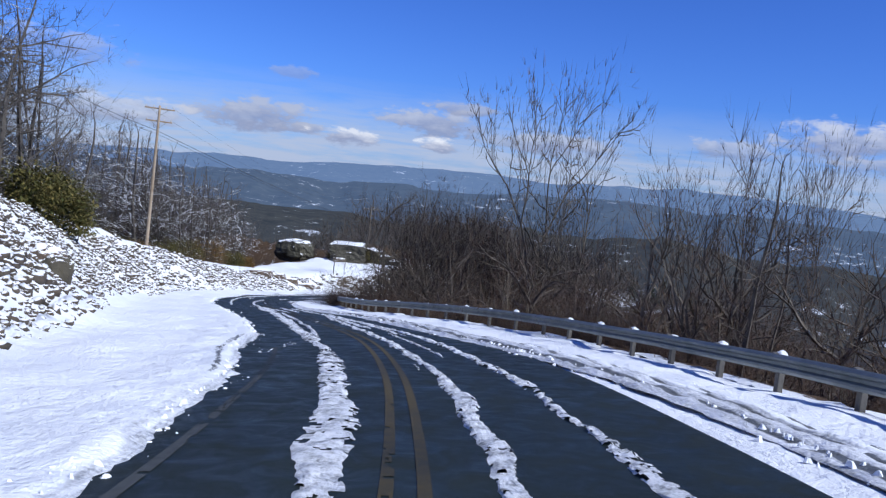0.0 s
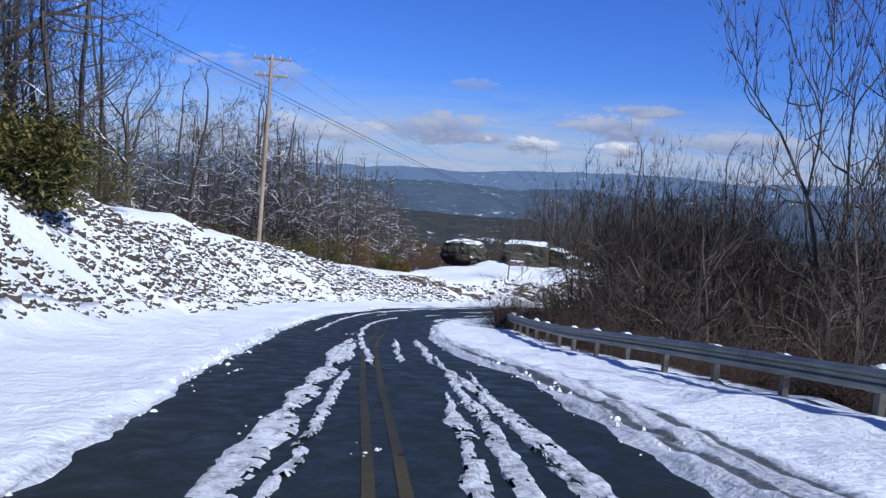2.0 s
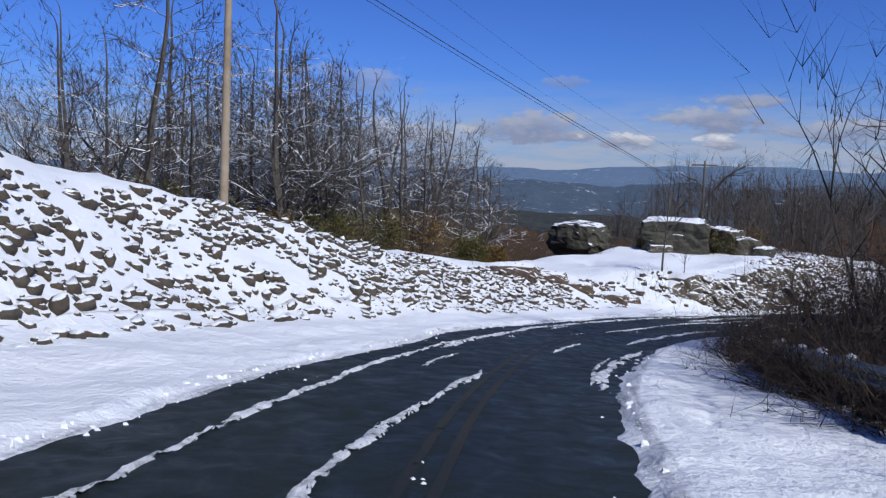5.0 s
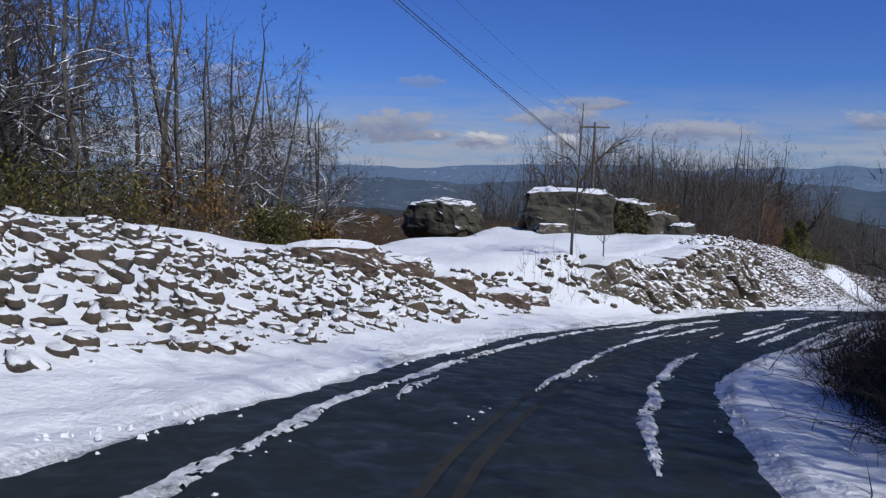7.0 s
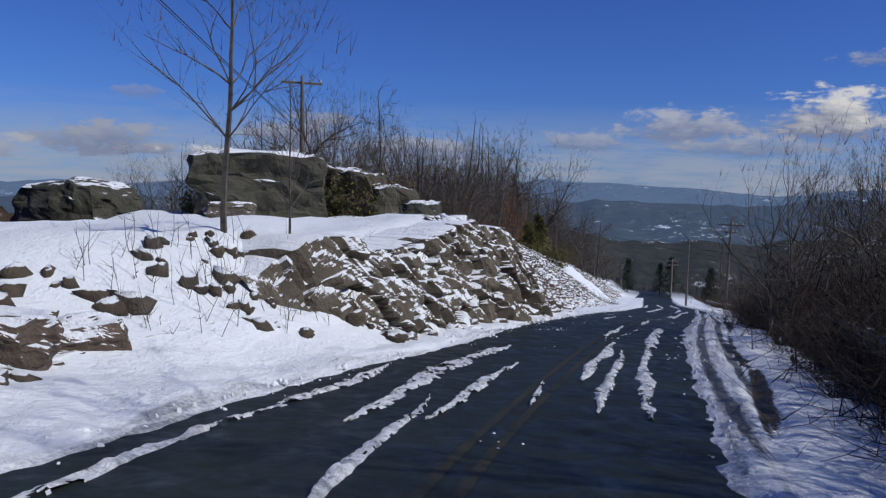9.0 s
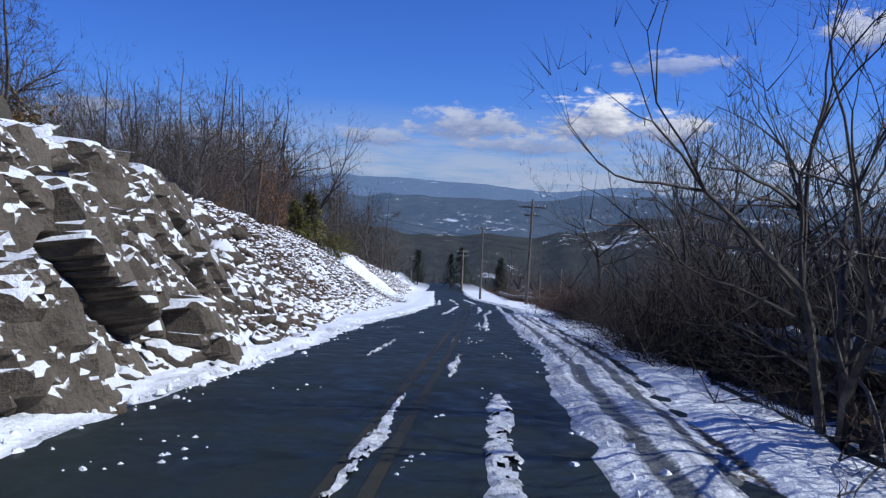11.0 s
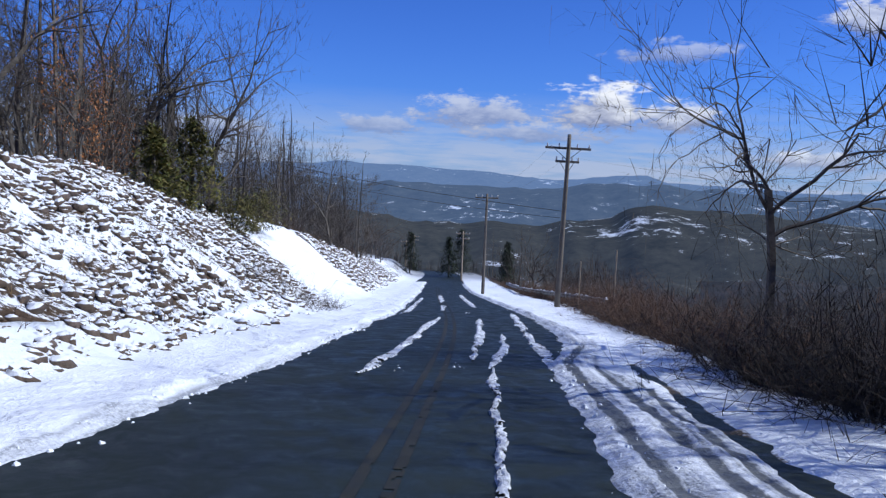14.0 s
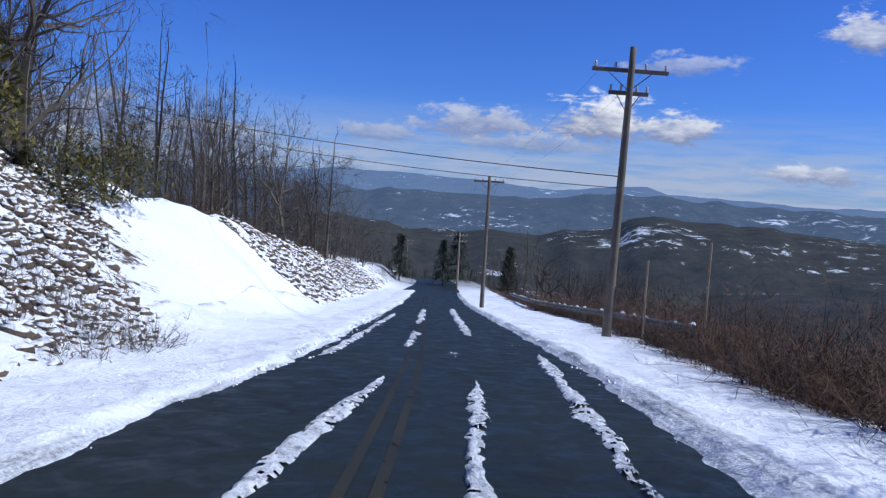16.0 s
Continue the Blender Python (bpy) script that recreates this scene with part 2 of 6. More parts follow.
def bark_build(dark, light, snow):
    def build(nt, b):
        p = coords(nt)
        n1, n2 = noise_node(nt, p, 3.0, 5, 0.65), noise_node(nt, p, 22.0, 4, 0.7)
        c = mix_node(nt, ramp_node(nt, n1, [(0.35, 0.0), (0.65, 1.0)]), dark, light)
        r = nt.nodes.new("ShaderNodeObjectInfo").outputs["Random"]
        c = mix_node(nt, math_node(nt, "MULTIPLY", r, 0.25), c, tuple(v * f for v, f in zip(light, (0.9, 0.75, 0.65))))
        if snow:
            up = math_node(nt, "ADD", upward(nt), math_node(nt, "MULTIPLY", math_node(nt, "SUBTRACT", noise_node(nt, p, 1.1, 4, 0.6), 0.5), 2.2))
            c = mix_node(nt, ramp_node(nt, up, [(snow, 0.0), (snow + 0.1, 1.0)]), c, (0.85, 0.87, 0.9))
        link(nt, c, b.inputs["Base Color"])
        b.inputs["Roughness"].default_value = 0.9
        bump(nt, b, n2, 0.6, 0.02)
    return build


def plain_build(colour, other, scale, rough, metal=0.0, rel=0.003):
    def build(nt, b):
        p = coords(nt)
        n1, n2 = noise_node(nt, p, scale, 5, 0.65), noise_node(nt, p, scale * 9, 4, 0.7)
        c = mix_node(nt, ramp_node(nt, n1, [(0.35, 0.0), (0.68, 1.0)]), colour, other)
        c = mix_node(nt, math_node(nt, "MULTIPLY", n2, 0.25), c, tuple(0.5 * v for v in colour))
        link(nt, c, b.inputs["Base Color"])
        b.inputs["Roughness"].default_value, b.inputs["Metallic"].default_value = rough, metal
        bump(nt, b, n2, 0.5, rel)
    return build


def worn_paint_build(colour):
    """Old road paint, rubbed down to the stones."""
    def build(nt, b):
        p = position(nt)
        n1, n2, n3 = noise_node(nt, p, 0.3, 3), noise_node(nt, p, 9.0, 5, 0.7), noise_node(nt, p, 110.0, 3, 0.7)
        wear = math_node(nt, "ADD", math_node(nt, "MULTIPLY", n1, 0.45), math_node(nt, "ADD", math_node(nt, "MULTIPLY", n2, 0.35), math_node(nt, "MULTIPLY", n3, 0.2)))
        link(nt, mix_node(nt, ramp_node(nt, wear, [(0.42, 0.75), (0.6, 0.05)]), (0.015, 0.018, 0.018), colour), b.inputs["Base Color"])
        b.inputs["Roughness"].default_value = 0.7
        b.inputs["Specular IOR Level"].default_value = 0.26
    return build


def leaf_build(a, c2):
    def build(nt, b):
        isl = nt.nodes.new("ShaderNodeNewGeometry").outputs["Random Per Island"]
        link(nt, mix_node(nt, isl, a, c2), b.inputs["Base Color"])
        b.inputs["Roughness"].default_value = 0.75
        b.inputs["Specular IOR Level"].default_value = 0.2
    return build


def hazy_hill_build(near, warm=0.0):
    """Distance: woodland with snowy fields; the blue haze of kilometres of air is painted as emission."""
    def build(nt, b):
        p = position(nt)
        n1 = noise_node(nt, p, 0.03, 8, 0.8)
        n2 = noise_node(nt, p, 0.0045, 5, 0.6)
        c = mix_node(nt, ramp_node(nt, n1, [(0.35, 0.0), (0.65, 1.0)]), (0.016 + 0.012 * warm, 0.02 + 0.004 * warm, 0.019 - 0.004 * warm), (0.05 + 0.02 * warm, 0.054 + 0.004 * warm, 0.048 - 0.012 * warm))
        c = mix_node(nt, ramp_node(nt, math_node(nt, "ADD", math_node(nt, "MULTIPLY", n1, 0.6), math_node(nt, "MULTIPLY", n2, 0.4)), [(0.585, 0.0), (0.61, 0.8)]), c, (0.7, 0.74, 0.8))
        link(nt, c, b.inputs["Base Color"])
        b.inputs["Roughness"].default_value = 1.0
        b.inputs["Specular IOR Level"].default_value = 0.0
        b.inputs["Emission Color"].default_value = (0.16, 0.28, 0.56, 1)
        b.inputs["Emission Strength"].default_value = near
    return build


SNOW = material("snow", snow_build)
SLUSH = material("slush", slush_build)
SHOULDER = material("shoulder_snow", shoulder_build)
ASPHALT = material("asphalt", asphalt_build)
ROCK_CAP = material("rock_with_snow", cap_build)
ROCK_BURIED = material("half_buried_rock", lambda nt, b: cap_build(nt, b, 0.64, 0.9, ((0.024, 0.021, 0.018), (0.115, 0.093, 0.074))))
ROCK_SCATTER = material("scattered_rock", lambda nt, b: cap_build(nt, b, 0.78, 0.8, ((0.024, 0.021, 0.018), (0.115, 0.09, 0.07))))
ROCK_RUSSET = material("russet_rock", lambda nt, b: cap_build(nt, b, 0.6, 1.1, ((0.045, 0.032, 0.026), (0.16, 0.112, 0.088))))
ROCK_FACE = material("rock_face", lambda nt, b: cap_build(nt, b, 0.66, 1.0, ((0.045, 0.04, 0.034), (0.17, 0.148, 0.118))))
ROCK_LICHEN = material("lichened_boulder", lambda nt, b: cap_build(nt, b, 0.85, 0.7, ((0.022, 0.025, 0.019), (0.075, 0.076, 0.056))))
GROUND = material("ground", ground_build)
BARK = material("bark", bark_build((0.04, 0.034, 0.028), (0.135, 0.118, 0.097), 0))
BARK_SNOW = material("bark_with_snow", bark_build((0.045, 0.04, 0.036), (0.13, 0.115, 0.1), 0.6))
TWIG_SNOW = material("twigs_with_snow", bark_build((0.045, 0.04, 0.038), (0.12, 0.106, 0.096), 1.08))
TWIG_BROWN = material("brown_twigs", bark_build((0.02, 0.012, 0.0075), (0.075, 0.042, 0.024), 0))
TWIG_GREY = material("grey_twigs", bark_build((0.04, 0.034, 0.029), (0.115, 0.098, 0.082), 0))
GRASS = material("dead_grass", bark_build((0.16, 0.1, 0.045), (0.34, 0.23, 0.11), 0))
POLE = material("pole_wood", plain_build((0.26, 0.19, 0.125), (0.42, 0.34, 0.25), 1.2, 0.85))
POLE_DARK = material("pole_wood_dark", plain_build((0.11, 0.09, 0.07), (0.2, 0.17, 0.135), 1.2, 0.85))
STEEL = material("galvanised_steel", plain_build((0.13, 0.15, 0.15), (0.22, 0.24, 0.24), 2.0, 0.55, 0.5))
RAIL_WOOD = material("rail_post", plain_build((0.085, 0.08, 0.072), (0.17, 0.155, 0.14), 3.0, 0.8))
CABLE = material("cable", plain_build((0.02, 0.02, 0.022), (0.04, 0.04, 0.042), 2.0, 0.6))
CERAMIC = material("insulator", plain_build((0.5, 0.5, 0.5), (0.62, 0.62, 0.62), 5.0, 0.3))
TANK = material("tank", plain_build((0.3, 0.32, 0.33), (0.42, 0.44, 0.45), 3.0, 0.5, 0.3))
TWIG_RUST = material("rust_brown_twigs", bark_build((0.03, 0.016, 0.009), (0.13, 0.07, 0.038), 0))
YELLOW = material("yellow_paint", worn_paint_build((0.1, 0.072, 0.02)))
YELLOW_WORN = material("rubbed_yellow_paint", worn_paint_build((0.04, 0.034, 0.016)))
WHITE_PAINT = material("white_paint", worn_paint_build((0.07, 0.075, 0.075)))
EVERGREEN = material("evergreen_leaves", leaf_build((0.05, 0.062, 0.018), (0.16, 0.125, 0.04)))
PINE = material("pine_needles", leaf_build((0.06, 0.075, 0.02), (0.2, 0.165, 0.05)))
NEEDLES_DARK = material("dark_needles", leaf_build((0.012, 0.02, 0.012), (0.035, 0.045, 0.022)))
# near-black twigs: the shade inside dense brush is put into the colour
TWIG_SHADED = material("shaded_twigs", bark_build((0.008, 0.0055, 0.004), (0.028, 0.018, 0.012), 0))
OLIVE = material("olive_leaves", leaf_build((0.08, 0.07, 0.02), (0.24, 0.125, 0.045)))
RUSSET = material("russet_leaves", leaf_build((0.28, 0.1, 0.03), (0.42, 0.19, 0.07)))
# the farther the range, the stronger its painted haze glows
HILL_NEAR = material("near_hills", hazy_hill_build(0.07, 0.45))
HILL_MID = material("middle_hills", hazy_hill_build(0.3))
HILL_FAR = material("far_hills", hazy_hill_build(0.62))
WALL_WHITE = material("house_wall", plain_build((0.5, 0.48, 0.44), (0.6, 0.58, 0.55), 0.5, 0.8))


# ---- ground, road ----
def part(name, bm, mat, parent=None, label="", smooth=False):
    me = bpy.data.meshes.new(name)
    if isinstance(bm, tuple):
        me.from_pydata(*bm)
    else:
        bm.to_mesh(me)
        bm.free()
    me.materials.append(mat)
    if smooth:
        me.polygons.foreach_set("use_smooth", [True] * len(me.polygons))
    me.update()
    ob = new(name, me)
    ob.parent = parent
    return tagged(ob, label)


def thing(name, loc, label, category, group="", rz=0.0):
    e = new(name)
    e.matrix_world = pose(*loc, 0, 0, rz)
    return tagged(e, label, category, group)


RNG = np.random.default_rng(7)
LAT = RNG.random((256, 256))


def vnoise(x, y):
    xi, yi = np.floor(x).astype(int), np.floor(y).astype(int)
    u, v = x - xi, y - yi
    u, v = u * u * (3 - 2 * u), v * v * (3 - 2 * v)
    a, b, c, d = LAT[xi & 255, yi & 255], LAT[(xi + 1) & 255, yi & 255], LAT[xi & 255, (yi + 1) & 255], LAT[(xi + 1) & 255, (yi + 1) & 255]
    return (a * (1 - u) + b * u) * (1 - v) + (c * (1 - u) + d * u) * v - 0.5


def fbm(x, y, octaves=4, gain=0.5):
    x, y = np.asarray(x, float), np.asarray(y, float)
    z, amp = np.zeros(np.broadcast(x, y).shape), 1.0
    for i in range(octaves):
        z = z + amp * vnoise(x * 2 ** i + 17.3 * i, y * 2 ** i + 9.1 * i)
        amp *= gain
    return z


# centre line: 0.35 m to the left of the driven line, carried on behind and ahead of it
HCAM = 1.45
drive = np.array([(r[1], r[2], r[3] - HCAM) for r in ROWS])
ext = [drive]
h0 = np.array((0.012, 1.0, -0.145))
ext.insert(0, np.array([drive[0] - h0 * k for k in (60, 45, 30, 15, 6)]))
tail, p, head = [], drive[-1].copy(), radians(-27.4)
for k in range(80):
    s = k * 4
    head += (radians(0.55) if s < 24 else radians(-0.1) if s < 120 else radians(0.9) if s < 150 else radians(-1.6) if s < 200 else radians(0.3))
    slope = -0.138 if s < 56 else -0.118 if s < 110 else -0.1 if s < 150 else -0.13
    p = p + 4 * np.array((-math.sin(head), math.cos(head), slope))
    tail.append(p.copy())
ctl = np.vstack(ext + [np.array(tail)])
cum = np.concatenate([[0], np.cumsum(np.linalg.norm(np.diff(ctl[:, :2], axis=0), axis=1))])
S0 = cum[5]
SS = np.arange(-58, cum[-1] - S0 - 2, 0.5)
line = np.stack([np.interp(SS + S0, cum, ctl[:, i]) for i in range(3)], 1)
ker = np.exp(-np.linspace(-2, 2, 17) ** 2)
ker /= ker.sum()
pad = np.vstack([line[:1]] * 8 + [line] + [line[-1:]] * 8)
sm = np.stack([np.convolve(pad[:, i], ker, "valid") for i in range(3)], 1)
sm[:9], sm[-9:] = line[:9], line[-9:]
tang = np.gradient(sm[:, :2], axis=0)
tang /= np.linalg.norm(tang, axis=1)[:, None]
left_n = np.stack([-tang[:, 1], tang[:, 0]], 1)
CL = sm[:, :2] + left_n * 0.35
CZ = sm[:, 2]


def at_road(s, d):
    """World x, y of the place s metres along and d metres to the left of the centre line."""
    s, d = np.asarray(s, float), np.asarray(d, float)
    x, y = np.interp(s, SS, CL[:, 0]), np.interp(s, SS, CL[:, 1])
    nx, ny = np.interp(s, SS, left_n[:, 0]), np.interp(s, SS, left_n[:, 1])
    return x + nx * d, y + ny * d


def road_z(s):
    return np.interp(s, SS, CZ)


CROSS = np.array([(-60, -0.062), (4, -0.06), (14, -0.05), (26, -0.012), (36, 0.0), (52, 0.012), (80, 0.015), (96, 0.0), (400, 0.0)])


def surf(s, d):
    """Height of the carriageway, banked in the bends."""
    d = np.clip(d, -7.1, 13)
    # outside the carriageway the shoulder falls back to the level of the centre line
    return road_z(s) + np.interp(s, CROSS[:, 0], CROSS[:, 1]) * np.where(d < -3.8, -3.8 - (d + 3.8) * 1.15, d)


def to_road(x, y):
    x, y = np.asarray(x, float).ravel(), np.asarray(y, float).ravel()
    s, d = np.empty(len(x)), np.empty(len(x))
    for a in range(0, len(x), 20000):
        dx = x[a:a + 20000, None] - CL[None, ::3, 0]
        dy = y[a:a + 20000, None] - CL[None, ::3, 1]
        k = np.argmin(dx * dx + dy * dy, 1) * 3
        ex, ey = x[a:a + 20000] - CL[k, 0], y[a:a + 20000] - CL[k, 1]
        s[a:a + 20000] = SS[k] + ex * tang[k, 0] + ey * tang[k, 1]
        d[a:a + 20000] = ex * left_n[k, 0] + ey * left_n[k, 1]
    return s, d


# left-hand side, station by station: foot of the bank, its top, its height, width of the flat above, rise behind
BANK = np.array([
    # s,  foot, top, height, flat, behind
    (-60, 5.0, 10.5, 4.0, 4, 0.25),
    (12, 5.4, 11.5, 4.2, 4, 0.22),
    (30, 6.6, 12.5, 4.5, 5, 0.12),
    (44, 7.0, 13.0, 4.5, 5, -0.15),
    (56, 6.4, 12.2, 3.8, 5, -0.2),
    (64, 5.8, 11.8, 3.0, 6, -0.22),
    (70, 4.9, 11.2, 2.0, 4, -0.22),
    (78, 5.2, 9.6, 1.45, 4.5, -0.22),
    (84, 4.7, 8.4, 1.3, 5.5, -0.22),
    (89, 3.7, 7.0, 1.75, 7, -0.22),
    (95, 3.2, 6.2, 2.45, 9, -0.22),
    (101, 3.2, 6.8, 2.9, 9, -0.22),
    (107, 4.0, 8.6, 3.5, 6, -0.2),
    (115, 4.8, 10.5, 3.9, 3, 0.06),
    (124, 5.0, 12.0, 4.15, 2, 0.1),
    (140, 5.2, 13.4, 4.5, 2, 0.1),
    (156, 5.4, 12.8, 4.4, 2, 0.15),
    (161, 4.9, 11.2, 4.2, 3, 0.15),
    (168, 4.9, 10.7, 4.2, 3, 0.15),
    (174, 5.5, 10.6, 4.1, 2, 0.15),
    (181, 5.6, 10.6, 3.8, 2, 0.2),
    (200, 5.6, 9.8, 2.8, 2, 0.25),
    (400, 6.0, 10.0, 2.0, 2, 0.25),
])
# right-hand side: guard rail, edge of the brush, and where the ground begins to fall away
RAIL = np.array([(-60, -7.2), (12, -6.9), (24, -7.0), (33, -5.8), (40, -5.0), (52, -4.7), (70, -4.9), (84, -4.6), (104, -4.4), (112, -5.6), (160, -8.0), (400, -8.0)])
BRUSH = np.array([(-60, -7.6), (10, -7.3), (23, -7.5), (33, -6.2), (42, -5.1), (55, -3.9), (68, -3.6), (80, -3.1), (86, -3.4), (93, -3.0), (104, -3.0), (110, -4.6), (120, -4.8), (126, -4.5), (135, -4.9), (146, -5.7), (163, -7.4), (400, -7.4)])
VERGE = np.stack([RAIL[:, 0], RAIL[:, 1] - 0.5], 1)


def smooth01(v):
    v = np.clip(v, 0, 1)
    return v * v * (3 - 2 * v)


def station(s, d):
    """The station by which the bank is read: the cut ends along a slant, where a drive climbs away from the road."""
    w = smooth01((np.asarray(s) - 118) / 18) * smooth01((168 - np.asarray(s)) / 22)
    return s + w * (15 - 1.5 * (np.clip(d, 4, 14) - 4))


def height(x, y):
    shape = np.shape(x)
    s, d = to_road(x, y)
    zr = surf(s, d)
    sb = station(s, d)
    foot, top, hgt, flat_w, back = (np.interp(sb, BANK[:, 0], BANK[:, i]) for i in range(1, 6))
    wob = 0.9 * fbm(np.ravel(x) * 0.16, np.ravel(y) * 0.16, 3)
    t = np.clip((d + wob - foot) / (top - foot), 0, 1)
    up = np.clip((d - 2.6) / 4, 0, 1) * 0.12 + hgt * (t * (0.55 + 0.45 * t * (3 - 2 * t)))
    over = np.clip(d - top - flat_w, 0, 120)
    up = up + np.clip(d - top, 0, flat_w) * np.interp(s, [60, 74, 92, 100, 112], [0.02, -0.03, -0.03, 0.0, 0.02]) + np.where(back > 0, np.minimum(over, 16) * back - np.clip(over - np.interp(s, [40, 60, 104, 116, 140], [20, 6, 3, 5, 20]), 0, 120) * 0.34, over * back * np.clip(over / 5, 0, 1))
    verge = np.interp(s, VERGE[:, 0], VERGE[:, 1])
    fall = np.clip(verge - d + wob, 0, 80)
    z = zr + np.where(d > 0, up, 0) - np.minimum(fall, 12) * 0.3 * np.clip(fall / 2.5, 0.25, 1) - np.clip(fall - 12, 0, 80) * 0.24
    soft = np.clip((np.abs(d) - 3.2) / 1.5, 0, 1)
    z = z - 0.07 * (1 - soft)
    z = z + soft * (0.16 * fbm(np.ravel(x) * 0.7, np.ravel(y) * 0.7, 4) + np.clip((d - foot) / 3, 0, 1) * 0.55 * fbm(np.ravel(x) * 0.32, np.ravel(y) * 0.32, 3))
    # away from the road the slopes pass into the valley
    far = np.clip((np.hypot(np.ravel(x) - 5, np.ravel(y) - 90) - 190) / 260, 0, 1)
    r = np.hypot(np.ravel(x), np.ravel(y))
    valley = -96 - 80 * np.clip((r - 450) / 900, 0, 1) + 70 * fbm(np.ravel(x) * 0.004, np.ravel(y) * 0.004, 5)
    z = np.maximum(z, -60 + (z + 60) * 0.3)
    z = z * (1 - far) + valley * far
    return z.reshape(shape), s.reshape(shape), d.reshape(shape)


def ground_at(x, y):
    return float(height(np.array([x]), np.array([y]))[0][0])


def axis_of(lo, hi, step, reach):
    mid = np.arange(lo, hi, step)
    grow, g, v = [], step, 0.0
    while v < reach:
        g *= 1.13
        v += g
        grow.append(v)
    grow = np.array(grow)
    return np.concatenate([lo - grow[::-1], mid, mid[-1] + grow])


gx, gy = axis_of(-58, 66, 0.66, 2600), axis_of(-10, 205, 0.66, 2600)
GX, GY = np.meshgrid(gx, gy, indexing="ij")
GZ, GS, GD = height(GX, GY)
nx_, ny_ = GX.shape
# soften the crease on the inside of the bend, well below the road
blur = GZ.copy()
for _ in range(60):
    mid = 0.25 * (blur[:-2, 1:-1] + blur[2:, 1:-1] + blur[1:-1, :-2] + blur[1:-1, 2:])
    blur[1:-1, 1:-1] = mid
keep = smooth01((-GD - 16) / 12) * (np.hypot(GX - 5, GY - 90) < 190)
GZ = GZ * (1 - keep) + blur * keep
idx = np.arange(nx_ * ny_).reshape(nx_, ny_)
quads = np.stack([idx[:-1, :-1], idx[1:, :-1], idx[1:, 1:], idx[:-1, 1:]], -1).reshape(-1, 4)
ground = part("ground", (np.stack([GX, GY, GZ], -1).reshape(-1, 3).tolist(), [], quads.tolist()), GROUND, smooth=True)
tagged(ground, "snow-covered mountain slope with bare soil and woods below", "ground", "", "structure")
# how much snow lies: full beside the road and on open flats, thin on the cut slope and in the woods
GSB = station(GS, GD)
bank_top = np.interp(GSB, BANK[:, 0], BANK[:, 2])
foot_d = np.interp(GSB, BANK[:, 0], BANK[:, 1])
verge_d = np.interp(GS, VERGE[:, 0], VERGE[:, 1])
cover = np.full(GX.shape, 0.95)
late = np.clip((GS - 85) / 4, 0, 1) * (1 - np.clip((GSB - 158) / 3, 0, 1) * np.clip((169 - GSB) / 3, 0, 1))
on_cut = np.clip((GD - foot_d + 0.3) / 0.8, 0, 1) * np.clip((bank_top + 1.0 - GD) / 1.5, 0, 1)
cover -= 0.36 * late * on_cut + 0.04 * on_cut * np.clip((GS - 112) / 6, 0, 1) * late + 0.2 * on_cut * np.clip((GS - 97) / 4, 0, 1) * np.clip((128 - GS) / 8, 0, 1)
woods_l = np.clip((GD - bank_top - np.interp(GSB, BANK[:, 0], BANK[:, 4])) / 4, 0, 1)
cover -= 0.62 * woods_l
cover -= 0.78 * np.clip((np.interp(GS, BRUSH[:, 0], BRUSH[:, 1]) - 0.1 - GD) / 0.9, 0, 1)
farw = np.clip((np.hypot(GX - 5, GY - 90) - 130) / 60, 0, 1)
col = ground.data.color_attributes.new("cover", "FLOAT_COLOR", "POINT")
buf = np.zeros((nx_ * ny_, 4), np.float32)
buf[:, 0], buf[:, 1], buf[:, 3] = np.clip(cover, 0, 1).ravel(), farw.ravel(), 1
# third channel: strength of the painted haze, growing with distance
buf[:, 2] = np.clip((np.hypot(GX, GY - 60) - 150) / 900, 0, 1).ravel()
col.data.foreach_set("color", buf.ravel())


def strip(s0, s1, ds, ds_list, zfun):
    """A sheet along the road: columns at the offsets given by ds_list(s), heights by zfun(s, d)."""
    s = np.arange(s0, s1, ds)
    D = ds_list(s)
    S = np.repeat(s[:, None], D.shape[1], 1)
    x, y = at_road(S, D)
    z = surf(S, D) + zfun(S, D)
    n, m = D.shape
    i = np.arange(n * m).reshape(n, m)
    q = np.stack([i[:-1, :-1], i[:-1, 1:], i[1:, 1:], i[1:, :-1]], -1).reshape(-1, 4)[:, ::-1]
    return np.stack([x, y, z], -1).reshape(-1, 3).tolist(), [], q.tolist()


road = part("road", strip(-50, 320, 0.5, lambda s: np.tile(np.linspace(-3.4, 3.4, 13), (len(s), 1)), lambda s, d: -0.018 * np.abs(d) / 3 + 0.0), ASPHALT, smooth=True)
tagged(road, "wet dark two-lane asphalt mountain road", "road", "", "structure")

# ---- snow on and beside the road ----
EDGE_L = np.array([(-60, 1.6), (5, 1.6), (8.6, 1.75), (11, 1.8), (15, 2.3), (20, 2.0), (25, 2.2), (30, 2.4), (38, 2.75), (43, 3.2), (52, 3.3), (60, 2.8), (63, 3.2),
                   (70, 2.9), (79, 3.3), (86, 3.1), (90, 2.7), (100, 2.5), (111, 3.05), (123, 2.85), (134, 2.5), (137, 2.6), (139, 2.25), (160, 1.95), (180, 1.7), (400, 1.8)])
EDGE_R = np.array([(-60, -3.6), (9, -3.9), (12.4, -3.5), (17, -3.1), (21, -2.8), (33, -2.3), (36, -1.75), (40, -1.4), (46, -1.2), (54, -1.5), (60, -1.9), (68, -1.9), (75, -1.65),
                   (84, -1.5), (93, -1.1), (98, -1.05), (111, -1.38), (119, -1.45), (127, -1.6), (131, -2.5), (136, -2.8), (171, -3.0), (400, -2.2)])
